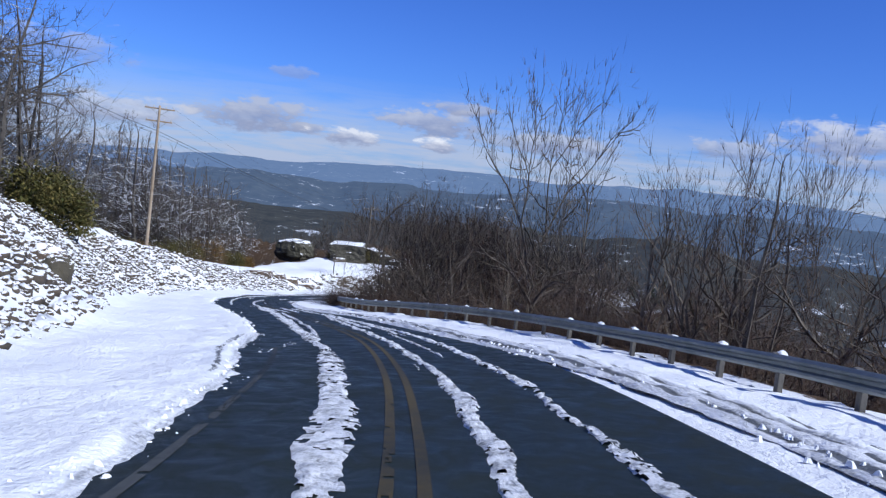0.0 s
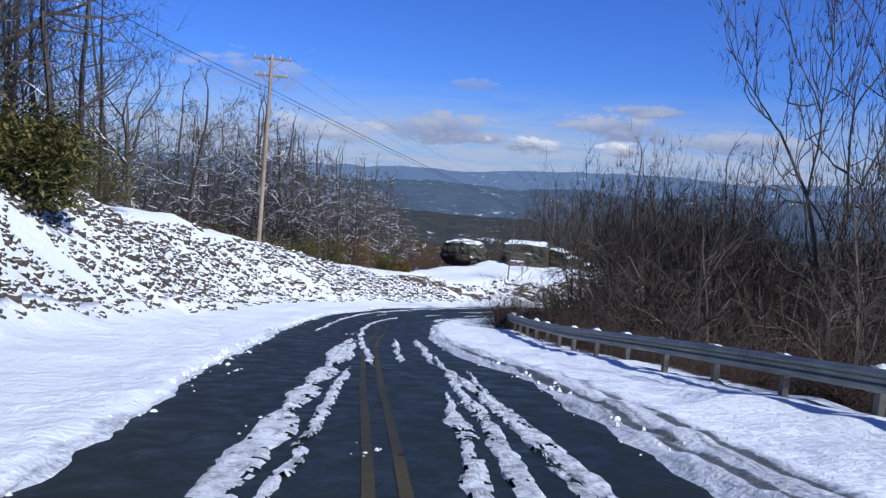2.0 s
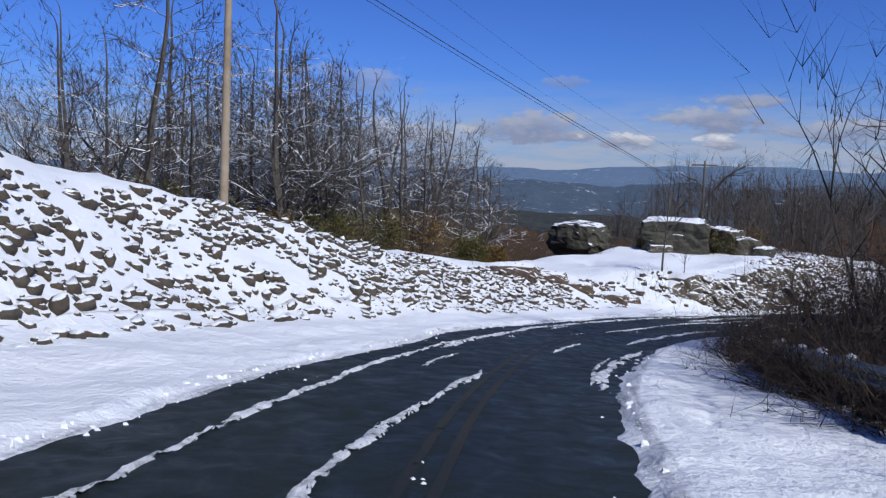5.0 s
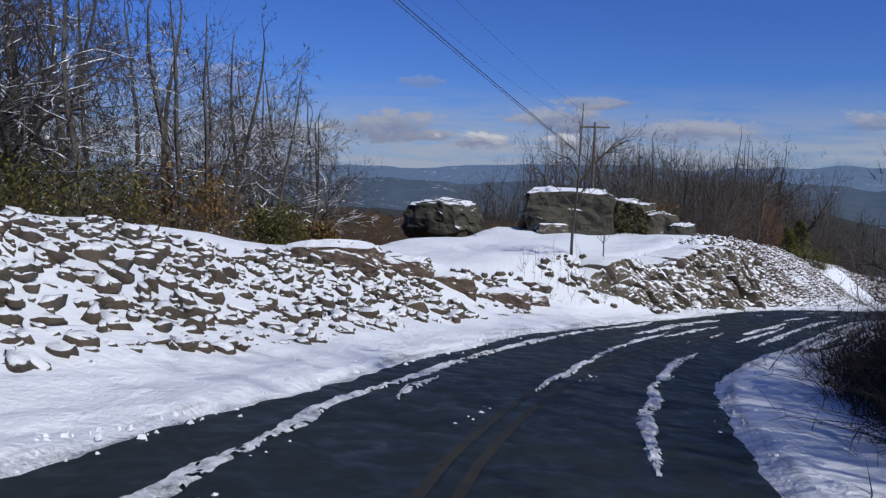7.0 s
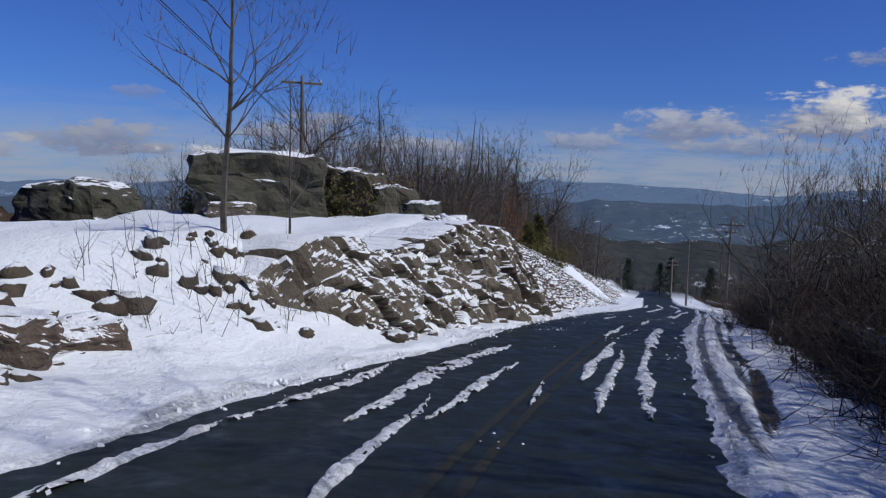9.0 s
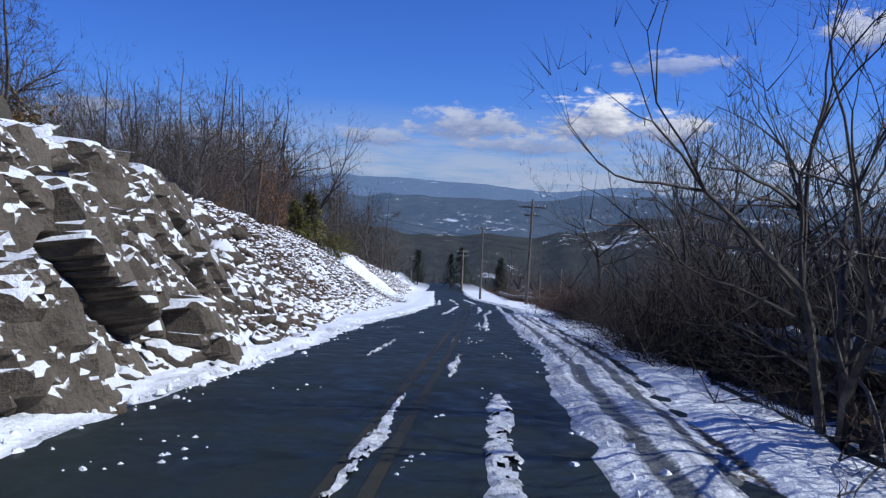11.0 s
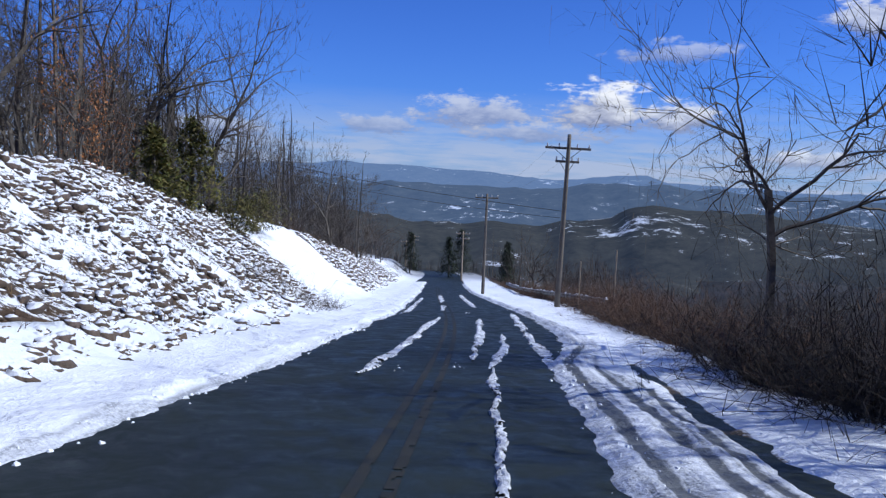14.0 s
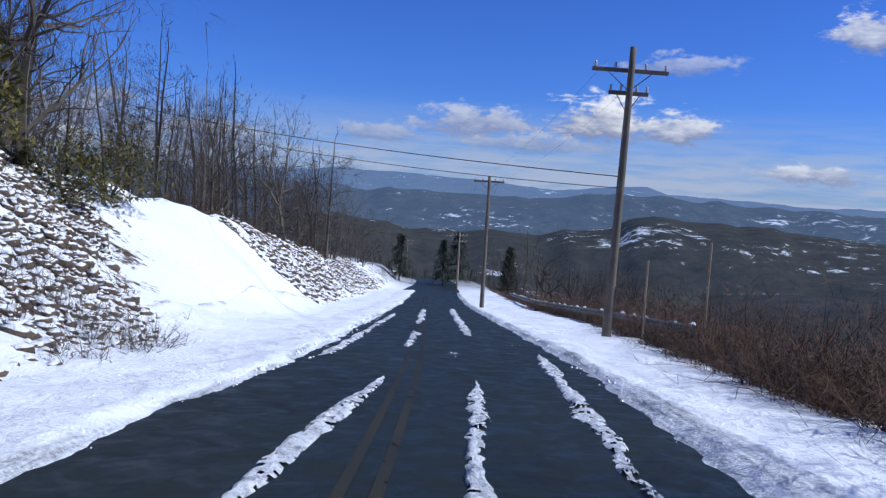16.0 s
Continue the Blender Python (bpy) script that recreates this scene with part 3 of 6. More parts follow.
RUT = np.array([(80, -2.0), (88, -2.5), (94, -2.1), (111, -2.75), (121, -3.1), (134, -3.4)])


def verge_sheet(side, s0, s1, ds):
    edge, out = (EDGE_L, 1) if side > 0 else (EDGE_R, -1)
    s = np.arange(s0, s1, ds)
    e = np.interp(s, edge[:, 0], edge[:, 1]) + out * (0.16 * fbm(s * 0.35, s * 0 + 3.1 * out, 3) + 0.13 * fbm(s * 2.1, s * 0 + 7.7 * out, 4, 0.62) + 0.05)
    limit = np.interp(s, BANK[:, 0], BANK[:, 1]) + 0.8 if side > 0 else np.maximum(np.interp(s, RAIL[:, 0], RAIL[:, 1]) - 0.3, np.interp(s, BRUSH[:, 0], BRUSH[:, 1]) - 0.3) + 0.5 * fbm(s * 0.8, s * 0 + 1.7, 3)
    steps = np.concatenate([[0, 0.035, 0.09, 0.16, 0.25], np.linspace(0.34, 2.2, 19), np.linspace(2.5, 8.5, 13)])
    D = e[:, None] + out * np.minimum(steps[None, :], np.abs(limit - e)[:, None])
    S = np.repeat(s[:, None], D.shape[1], 1)
    x, y = at_road(S, D)
    away = np.abs(D - e[:, None])
    z = surf(S, D) - 0.018 * np.abs(D) / 3 + 0.012 + smooth01(away / 0.28) * (0.055 + 0.09 * (fbm(x * 1.7, y * 1.7, 3) + 0.35)) + 0.03 * fbm(x * 7, y * 7, 2) * smooth01(away / 0.1)
    base = height(x, y)[0] + 0.05
    t = smooth01((away - 0.6) / 1.2)
    z = z * (1 - t) + np.maximum(z - 0.05, base) * t
    # wear: pressed grey slush, wet wheel tracks, mud laid bare
    nominal = np.interp(S, edge[:, 0], edge[:, 1])
    wear = np.zeros(D.shape + (4,), np.float32)
    wear[..., 3] = 1
    if side < 0:
        wear[..., 0] = smooth01((np.interp(S, PRESSED[:, 0], PRESSED[:, 1]) - np.abs(D - nominal)) / 0.35 + 0.5)
        for off, w, lo, hi in ((0.34, 0.1, -9, 42), (0.86, 0.085, -9, 34), (1.3, 0.07, -9, 22), (0.42, 0.11, 80, 134), (0.88, 0.1, 82, 130), (1.25, 0.09, 96, 128)):
            c = nominal - off - 0.07 * fbm(S * 0.12, S * 0 + off * 9, 2)
            on = smooth01((S - lo) / 5) * smooth01((hi - S) / 5)
            g = on * np.exp(-((D - c) / w) ** 2)
            wear[..., 1] = np.maximum(wear[..., 1], g)
            z = z - 0.045 * g
        c = np.interp(S, RUT[:, 0], RUT[:, 1]) + 0.1 * fbm(S * 0.4, S * 0, 3)
        g = smooth01((S - 80) / 6) * smooth01((132 - S) / 8) * np.exp(-((D - c) / 0.16) ** 2)
        wear[..., 2] = g * (0.75 + 0.9 * fbm(S * 0.3, S * 0 + 4, 3)).clip(0, 1)
        z = z - 0.09 * g
    else:
        wear[..., 0] = smooth01((0.2 + 0.3 * fbm(S * 0.6, S * 0 + 8.2, 3) - away) / 0.2 + 0.5) * 0.8
        c = nominal + 0.34
        wear[..., 1] = 0.8 * smooth01((S - 9) / 3) * smooth01((21 - S) / 4) * np.exp(-((D - c) / 0.07) ** 2)
    z[:, 0] = surf(s, e) - 0.018 * np.abs(e) / 3 + 0.002
    n, m = D.shape
    i = np.arange(n * m).reshape(n, m)
    q = np.stack([i[:-1, :-1], i[:-1, 1:], i[1:, 1:], i[1:, :-1]], -1).reshape(-1, 4)
    ob = part("snow_verge" if side > 0 else "snow_shoulder", (np.stack([x, y, z], -1).reshape(-1, 3).tolist(), [], (q if side < 0 else q[:, ::-1])[:, ::-1].tolist()), SHOULDER, smooth=True)
    lane = np.stack([S * 0.05, D, 0 * S], -1).reshape(-1, 3).astype(np.float32)
    ob.data.attributes.new("lane", "FLOAT_VECTOR", "POINT").data.foreach_set("vector", lane.ravel())
    ob.data.color_attributes.new("wear", "FLOAT_COLOR", "POINT").data.foreach_set("color", wear.reshape(-1, 4).ravel())
    return ob


# how wide the pressed slush is, by station
PRESSED = np.array([(-60, 1.1), (30, 1.0), (38, 0.7), (50, 0.35), (76, 0.3), (84, 0.6), (96, 1.0), (106, 1.5), (122, 1.5), (128, 0.9), (136, 0.5), (160, 0.4), (400, 0.4)])
tagged(verge_sheet(1, -8, 215, 0.16), "ploughed snow verge along the foot of the bank", "snow", "", "structure")
tagged(verge_sheet(-1, -8, 215, 0.16), "rutted snow shoulder along the guard rail", "snow", "", "structure")


def streak(track, width, seed, mat=SLUSH, ragged=0.5, holes=0.16, high=0.03):
    """A ridge of slush left between wheel tracks: (s, d) stations, full width in metres."""
    tr = np.array(track)
    s = np.arange(tr[0, 0], tr[-1, 0], 0.06)
    c = np.interp(s, tr[:, 0], tr[:, 1]) + 0.12 * fbm(s * 0.8 + seed, s * 0 + seed, 3)
    taper = smooth01((s - s[0]) / 1.2) * smooth01((s[-1] - s) / 1.2) * 0.8 + 0.2
    w = width * 0.42 * taper * (1 + ragged * (1.7 * fbm(s * 0.9 + seed, s * 0, 3) + 0.4 * fbm(s * 5 + seed, s * 0 + 5, 3)))
    cols = np.linspace(-1, 1, 11)
    D = c[:, None] + w[:, None] * cols[None, :] + 0.03 * fbm(s[:, None] * 8, cols[None, :] * 3 + seed, 2)
    S = np.repeat(s[:, None], len(cols), 1) + 0.05 * fbm(s[:, None] * 5, cols[None, :] * 5 + seed, 2)
    x, y = at_road(S, D)
    lump = fbm(x * 4.5 + seed, y * 4.5, 3)
    z = surf(S, D) - 0.018 * np.abs(D) / 3 + 0.002 + (1 - cols[None, :] ** 4) * high * (0.75 + 1.6 * lump + 0.7 * fbm(x * 14, y * 14, 2)).clip(0.08, 2)
    n, m = D.shape
    i = np.arange(n * m).reshape(n, m)
    q = np.stack([i[:-1, :-1], i[:-1, 1:], i[1:, 1:], i[1:, :-1]], -1)
    gap = (0.7 * fbm(x * 1.1 + 31 + seed, y * 1.1, 2) + fbm(x * 9 + 31 + seed, y * 9, 4, 0.7))[:-1, :-1] > -0.62 + 0.42 * np.abs(cols[None, :-1]) ** 2 + holes
    return np.stack([x, y, z], -1).reshape(-1, 3).tolist(), [], q[gap].tolist()


STREAKS = [
    ([(-6, 0.1), (5, 0.2), (9, 0.4), (15.5, 0.64), (18, 0.82), (23, 0.97), (31, 0.8), (41, 0.9)], 0.4),
    ([(-6, -1.3), (7, -1.15), (15.9, -1.02), (18.7, -0.9), (24.4, -0.92), (30, -1.0)], 0.24),
    ([(-6, -2.4), (9, -2.2), (15.8, -2.14), (21.4, -2.06), (32.2, -1.35)], 0.24),
    ([(14, -1.55), (17, -1.5), (21, -1.45)], 0.1),
    ([(19, 0.62), (26, 0.55), (33, 0.42)], 0.14),
    ([(23, -1.3), (28, -1.25), (36, -1.2)], 0.2),
    ([(20, -1.75), (26, -1.6), (33, -1.6)], 0.14),
    ([(34, -1.05), (38, -1.0), (42, -0.85)], 0.26),
    ([(33, 0.1), (37, 0.37), (42, 0.8), (49, 1.1), (56, 0.5)], 0.18),
    ([(34, -0.42), (37, -0.36), (42, -0.2)], 0.18),
    ([(34, 0.6), (36, 0.7), (39, 0.75)], 0.24),
    ([(43.5, 2.35), (50, 2.35), (58.6, 2.3), (63.4, 2.24)], 0.16),
    ([(59.3, 2.1), (64, 2.17), (69, 2.44), (71.3, 2.43), (77.6, 2.77), (86, 2.95)], 0.22),
    ([(68.6, 1.9), (69.6, 2.05), (70.8, 2.14)], 0.24),
    ([(56, 1.5), (58.6, 1.49)], 0.2),
    ([(60.6, -0.09), (64.4, -0.15)], 0.11),
    ([(55, -1.35), (58, -1.43), (61.3, -1.65), (64.6, -1.72)], 0.26),
    ([(55.5, -1.2), (58, -1.2), (61, -1.35)], 0.1),
    ([(66.5, -1.05), (70.6, -0.94), (74.5, -0.74), (79.8, -0.36)], 0.2),
    ([(70.5, 0.6), (73.6, 0.71), (79.3, 1.2), (84, 1.6)], 0.15),
    ([(82.5, 1.26), (84.9, 1.34), (87.6, 1.29)], 0.2),
    ([(82, 1.9), (86, 2.16), (89.8, 1.99)], 0.42),
    ([(82.5, 2.87), (85.4, 2.82)], 0.18),
    ([(84, 0.42), (85.8, 0.57)], 0.16),
    ([(86.3, 0.12), (91.8, 0.18)], 0.2),
    ([(84, -0.3), (87, -0.22), (90.5, -0.16)], 0.18),
    ([(84, -0.95), (89, -0.67), (92, -0.52), (97, -0.4)], 0.26),
    ([(93, 0.55), (96.5, 0.5)], 0.14),
    ([(98, 0.2), (101, 0.15)], 0.14),
    ([(100, 1.5), (104, 1.45)], 0.14),
    ([(110, -0.45), (114, -0.52), (120.3, -0.64), (126, -0.62)], 0.17),
    ([(110, -0.3), (114, -0.3), (116, -0.32)], 0.08),
    ([(124.5, 1.43), (129.5, 1.12), (134, 0.98), (140.5, 0.6)], 0.24),
    ([(127, -0.27), (131.3, -0.46), (136, -0.65), (140.5, -0.83)], 0.22),
    ([(126, -0.63), (130.5, -1.04), (133.4, -1.16)], 0.18),
    ([(126, -1.7), (131.2, -1.77), (136, -1.95), (146, -2.5)], 0.3),
    ([(143, 1.92), (164, 1.4)], 0.26),
    ([(146, 0.4), (152, 0.35)], 0.3),
    ([(156, 0.25), (172, 0.1)], 0.3),
    ([(151, -1.24), (176, -1.6)], 0.34),
]
for k, (track, w) in enumerate(STREAKS):
    tagged(part("slush_ridge", streak(track, w, 3.7 * k + 1.3), SLUSH), "lumpy ridge of grey-white slush on wet asphalt", "slush", "slush ridges on the road", "stuff")


def paint(name, track, off, w, mat, seed, keep):
    tr = np.array(track)
    s = np.arange(tr[0, 0], tr[-1, 0], 0.07)
    c = np.interp(s, tr[:, 0], tr[:, 1]) + off
    cols = np.linspace(-0.5, 0.5, 5)
    D = c[:, None] + w * cols[None, :]
    S = np.repeat(s[:, None], 5, 1)
    x, y = at_road(S, D)
    z = surf(S, D) - 0.018 * np.abs(D) / 3 + 0.006
    i = np.arange(D.size).reshape(D.shape)
    q = np.stack([i[:-1, :-1], i[:-1, 1:], i[1:, 1:], i[1:, :-1]], -1)
    on = fbm(x * 7 + seed, y * 7, 3)[:-1, :-1] + 0.8 * fbm(x * 0.25 + seed, y * 0.25, 2)[:-1, :-1] < keep
    ob = part(name, (np.stack([x, y, z], -1).reshape(-1, 3).tolist(), [], q[on].tolist()), mat)
    return tagged(ob, "worn painted road line", "road marking", "", "structure")


MID = [(-6, -0.35), (18, -0.45), (24, -0.28), (30, 0.0), (40, 0.35), (46, 0.3)]
MID_FAR = [(46, 0.3), (57, 0.22), (66, 0.5), (90, 0.5), (134, 0.23), (200, 0.2)]
paint("yellow_line_left", MID, 0.13, 0.1, YELLOW, 2.0, 0.6)
paint("yellow_line_right", MID, -0.13, 0.1, YELLOW, 9.0, 0.6)
paint("worn_line_left", MID_FAR, 0.13, 0.1, YELLOW_WORN, 5.0, 0.6)
paint("worn_line_right", MID_FAR, -0.13, 0.1, YELLOW_WORN, 7.0, 0.6)
paint("edge_line", [(-6, 1.35), (12, 1.5), (16, 1.6)], 0.0, 0.1, WHITE_PAINT, 4.0, 0.3)



def crumbs(seed, count):
    """Loose lumps of snow thrown about on the asphalt."""
    g = random.Random(seed)
    verts, faces = [], []
    for _ in range(count):
        sc = g.uniform(0, 150)
        dc = g.uniform(float(np.interp(sc, EDGE_R[:, 0], EDGE_R[:, 1])), float(np.interp(sc, EDGE_L[:, 0], EDGE_L[:, 1])))
        for _ in range(g.randint(2, 9)):
            s_, d_ = sc + g.gauss(0, 0.3), dc + g.gauss(0, 0.1)
            x, y = (float(v) for v in at_road(s_, d_))
            z = float(surf(s_, d_)) - 0.006 * abs(d_)
            r = g.uniform(0.008, 0.03)
            b = len(verts)
            for k in range(5):
                a = k * 1.2566 + g.uniform(-0.3, 0.3)
                verts.append((x + r * math.cos(a) * g.uniform(0.8, 1.6), y + r * math.sin(a) * g.uniform(0.8, 1.4), z - 0.002))
            verts.append((x, y, z + r * 0.7))
            faces += [(b + k, b + (k + 1) % 5, b + 5) for k in range(5)]
    return verts, [], faces


def edge_lumps(seed, count):
    """Lumps thrown up by the plough along both edges of the asphalt."""
    g = random.Random(seed)
    verts, faces = [], []
    for _ in range(count):
        s_ = g.uniform(-4, 165)
        edge, out = (EDGE_L, 1) if g.random() < 0.6 else (EDGE_R, -1)
        d_ = float(np.interp(s_, edge[:, 0], edge[:, 1])) + out * g.gauss(0.22, 0.14)
        x, y = (float(v) for v in at_road(s_, d_))
        z = float(surf(s_, d_)) + (0.05 if (d_ - float(np.interp(s_, edge[:, 0], edge[:, 1]))) * out > 0.15 else -0.01)
        r = 0.012 + 0.05 * g.random() ** 3
        b = len(verts)
        for k in range(6):
            a = k * 1.0472 + g.uniform(-0.3, 0.3)
            verts.append((x + r * math.cos(a) * g.uniform(0.7, 1.5), y + r * math.sin(a) * g.uniform(0.7, 1.5), z - 0.03))
        for k in range(3):
            a = k * 2.1 + g.uniform(-0.4, 0.4)
            verts.append((x + 0.5 * r * math.cos(a), y + 0.5 * r * math.sin(a), z + r * g.uniform(0.2, 0.55)))
        faces += [(b + 2 * k, b + 2 * k + 1, b + 6 + k) for k in range(3)] + [(b + 2 * k + 1, b + (2 * k + 2) % 6, b + 6 + (k + 1) % 3, b + 6 + k) for k in range(3)] + [(b + 6, b + 7, b + 8)]
    return verts, [], faces


tagged(part("plough_crumbs", edge_lumps(8, 4200), SNOW), "crumbs of snow along the ploughed edges of the road", "snow", "", "stuff")
tagged(part("snow_lumps", crumbs(3, 46), SNOW), "small lumps of snow scattered on the asphalt", "snow", "", "stuff")


# ---- tubes for trunks, twigs and cables ----
def tubes(chains, sides):
    """chains: lists of (point, radius). Returns verts and faces of tapered tubes."""
    verts, faces = [], []
    ring = [(math.cos(2 * math.pi * k / sides), math.sin(2 * math.pi * k / sides)) for k in range(sides)]
    for ch in chains:
        base = len(verts)
        n = len(ch)
        for i, (p, r) in enumerate(ch):
            a, b = ch[max(i - 1, 0)][0], ch[min(i + 1, n - 1)][0]
            dx, dy, dz = b[0] - a[0], b[1] - a[1], b[2] - a[2]
            l = math.sqrt(dx * dx + dy * dy + dz * dz) or 1.0
            dx, dy, dz = dx / l, dy / l, dz / l
            if abs(dz) < 0.9:
                ux, uy, uz = -dy, dx, 0.0
            else:
                ux, uy, uz = 0.0, -dz, dy
            l = math.sqrt(ux * ux + uy * uy + uz * uz) or 1.0
            ux, uy, uz = ux / l, uy / l, uz / l
            vx, vy, vz = dy * uz - dz * uy, dz * ux - dx * uz, dx * uy - dy * ux
            for c, s in ring:
                verts.append((p[0] + r * (c * ux + s * vx), p[1] + r * (c * uy + s * vy), p[2] + r * (c * uz + s * vz)))
        for i in range(n - 1):
            for k in range(sides):
                k2 = (k + 1) % sides
                faces.append((base + i * sides + k, base + i * sides + k2, base + (i + 1) * sides + k2, base + (i + 1) * sides + k))
    return verts, [], faces


def unit(v):
    l = math.sqrt(sum(c * c for c in v)) or 1.0
    return tuple(c / l for c in v)


def shoot(rng, p, d, length, r0, r1, n, wander, lift):
    """A wandering stem from p along d."""
    ch = [(p, r0)]
    for i in range(n):
        d = unit((d[0] + rng.uniform(-wander, wander), d[1] + rng.uniform(-wander, wander), d[2] + rng.uniform(-wander, wander) + lift))
        p = tuple(p[k] + d[k] * length / n for k in range(3))
        ch.append((p, r0 + (r1 - r0) * (i + 1) / n))
    return ch


def side_dir(rng, d, angle):
    """A direction that leaves d at the given angle."""
    while True:
        q = (rng.uniform(-1, 1), rng.uniform(-1, 1), rng.uniform(-1, 1))
        dot = sum(q[k] * d[k] for k in range(3))
        q = tuple(q[k] - dot * d[k] for k in range(3))
        if sum(c * c for c in q) > 0.05:
            q = unit(q)
            c, s = math.cos(angle), math.sin(angle)
            return unit(tuple(c * d[k] + s * q[k] for k in range(3)))


def spikes(chains):
    """Thin twigs: three-sided, running out to a point."""
    verts, faces = [], []
    for ch in chains:
        base, n = len(verts), len(ch)
        for i in range(n - 1):
            p, r = ch[i]
            q = ch[i + 1][0]
            dx, dy, dz = q[0] - p[0], q[1] - p[1], q[2] - p[2]
            ux, uy, uz = (-dy, dx, 0.0) if abs(dx) + abs(dy) > abs(dz) * 0.3 else (0.0, -dz, dy)
            l = math.sqrt(ux * ux + uy * uy + uz * uz) or 1.0
            ux, uy, uz = ux / l, uy / l, uz / l
            l = math.sqrt(dx * dx + dy * dy + dz * dz) or 1.0
            vx, vy, vz = (dy * uz - dz * uy) / l, (dz * ux - dx * uz) / l, (dx * uy - dy * ux) / l
            for c, s in ((1.0, 0.0), (-0.5, 0.866), (-0.5, -0.866)):
                verts.append((p[0] + r * (c * ux + s * vx), p[1] + r * (c * uy + s * vy), p[2] + r * (c * uz + s * vz)))
        verts.append(ch[-1][0])
        for i in range(n - 2):
            for k in range(3):
                k2 = (k + 1) % 3
                faces.append((base + i * 3 + k, base + i * 3 + k2, base + i * 3 + 3 + k2, base + i * 3 + 3 + k))
        k = base + (n - 2) * 3
        tip = base + (n - 1) * 3
        faces += [(k, k + 1, tip), (k + 1, k + 2, tip), (k + 2, k, tip)]
    return verts, [], faces


def blades(chains):
    """The finest twigs deep in the woods: one slim triangle each."""
    verts, faces = [], []
    for ch in chains:
        (p, r), q = ch[0], ch[-1][0]
        dx, dy, dz = q[0] - p[0], q[1] - p[1], q[2] - p[2]
        k = len(verts)
        ux, uy, uz = (-dy, dx, 0.25 * dz) if k % 2 else (-dy - 0.3 * dz, dx, 0.3 * dx)
        l = r / (math.sqrt(ux * ux + uy * uy + uz * uz) or 1.0)
        verts += [(p[0] + ux * l, p[1] + uy * l, p[2] + uz * l), (p[0] - ux * l, p[1] - uy * l, p[2] - uz * l), q]
        faces.append((k, k + 1, k + 2))
    return verts, [], faces


def branch(rng, p, d, length, r, order, stems, twigs, spread, lift, sides, wander=0.16):
    """A limb that parts into two or three at its end and bears side shoots on its way; order counts down to the finest twigs."""
    n = 5 if order > 3 else 4 if order > 2 else 3 if order > 1 else 2
    ch = shoot(rng, p, d, length, r, r * (0.72 if order > 4 else 0.6), n, wander, lift)
    (stems if order > 1 else twigs).append(ch)
    if order <= 0:
        return
    for _ in range(sides):
        i = rng.randint(1, n)
        dd = unit(tuple(ch[i][0][k] - ch[i - 1][0][k] for k in range(3)))
        branch(rng, ch[i][0], side_dir(rng, dd, rng.uniform(0.6, 1.25)), length * rng.uniform(0.4, 0.75), ch[i][1] * 0.5, max(order - 2, 0), stems, twigs, spread, lift, sides, wander + 0.04)
    dd = unit(tuple(ch[-1][0][k] - ch[-2][0][k] for k in range(3)))
    for _ in range(3 if rng.random() < 0.35 else 2):
        branch(rng, ch[-1][0], side_dir(rng, dd, spread * rng.uniform(0.45, 1.25)), length * rng.uniform(0.62, 0.92), ch[-1][1] * rng.uniform(0.66, 0.9), order - 1, stems, twigs, spread, lift, sides, wander + 0.02)


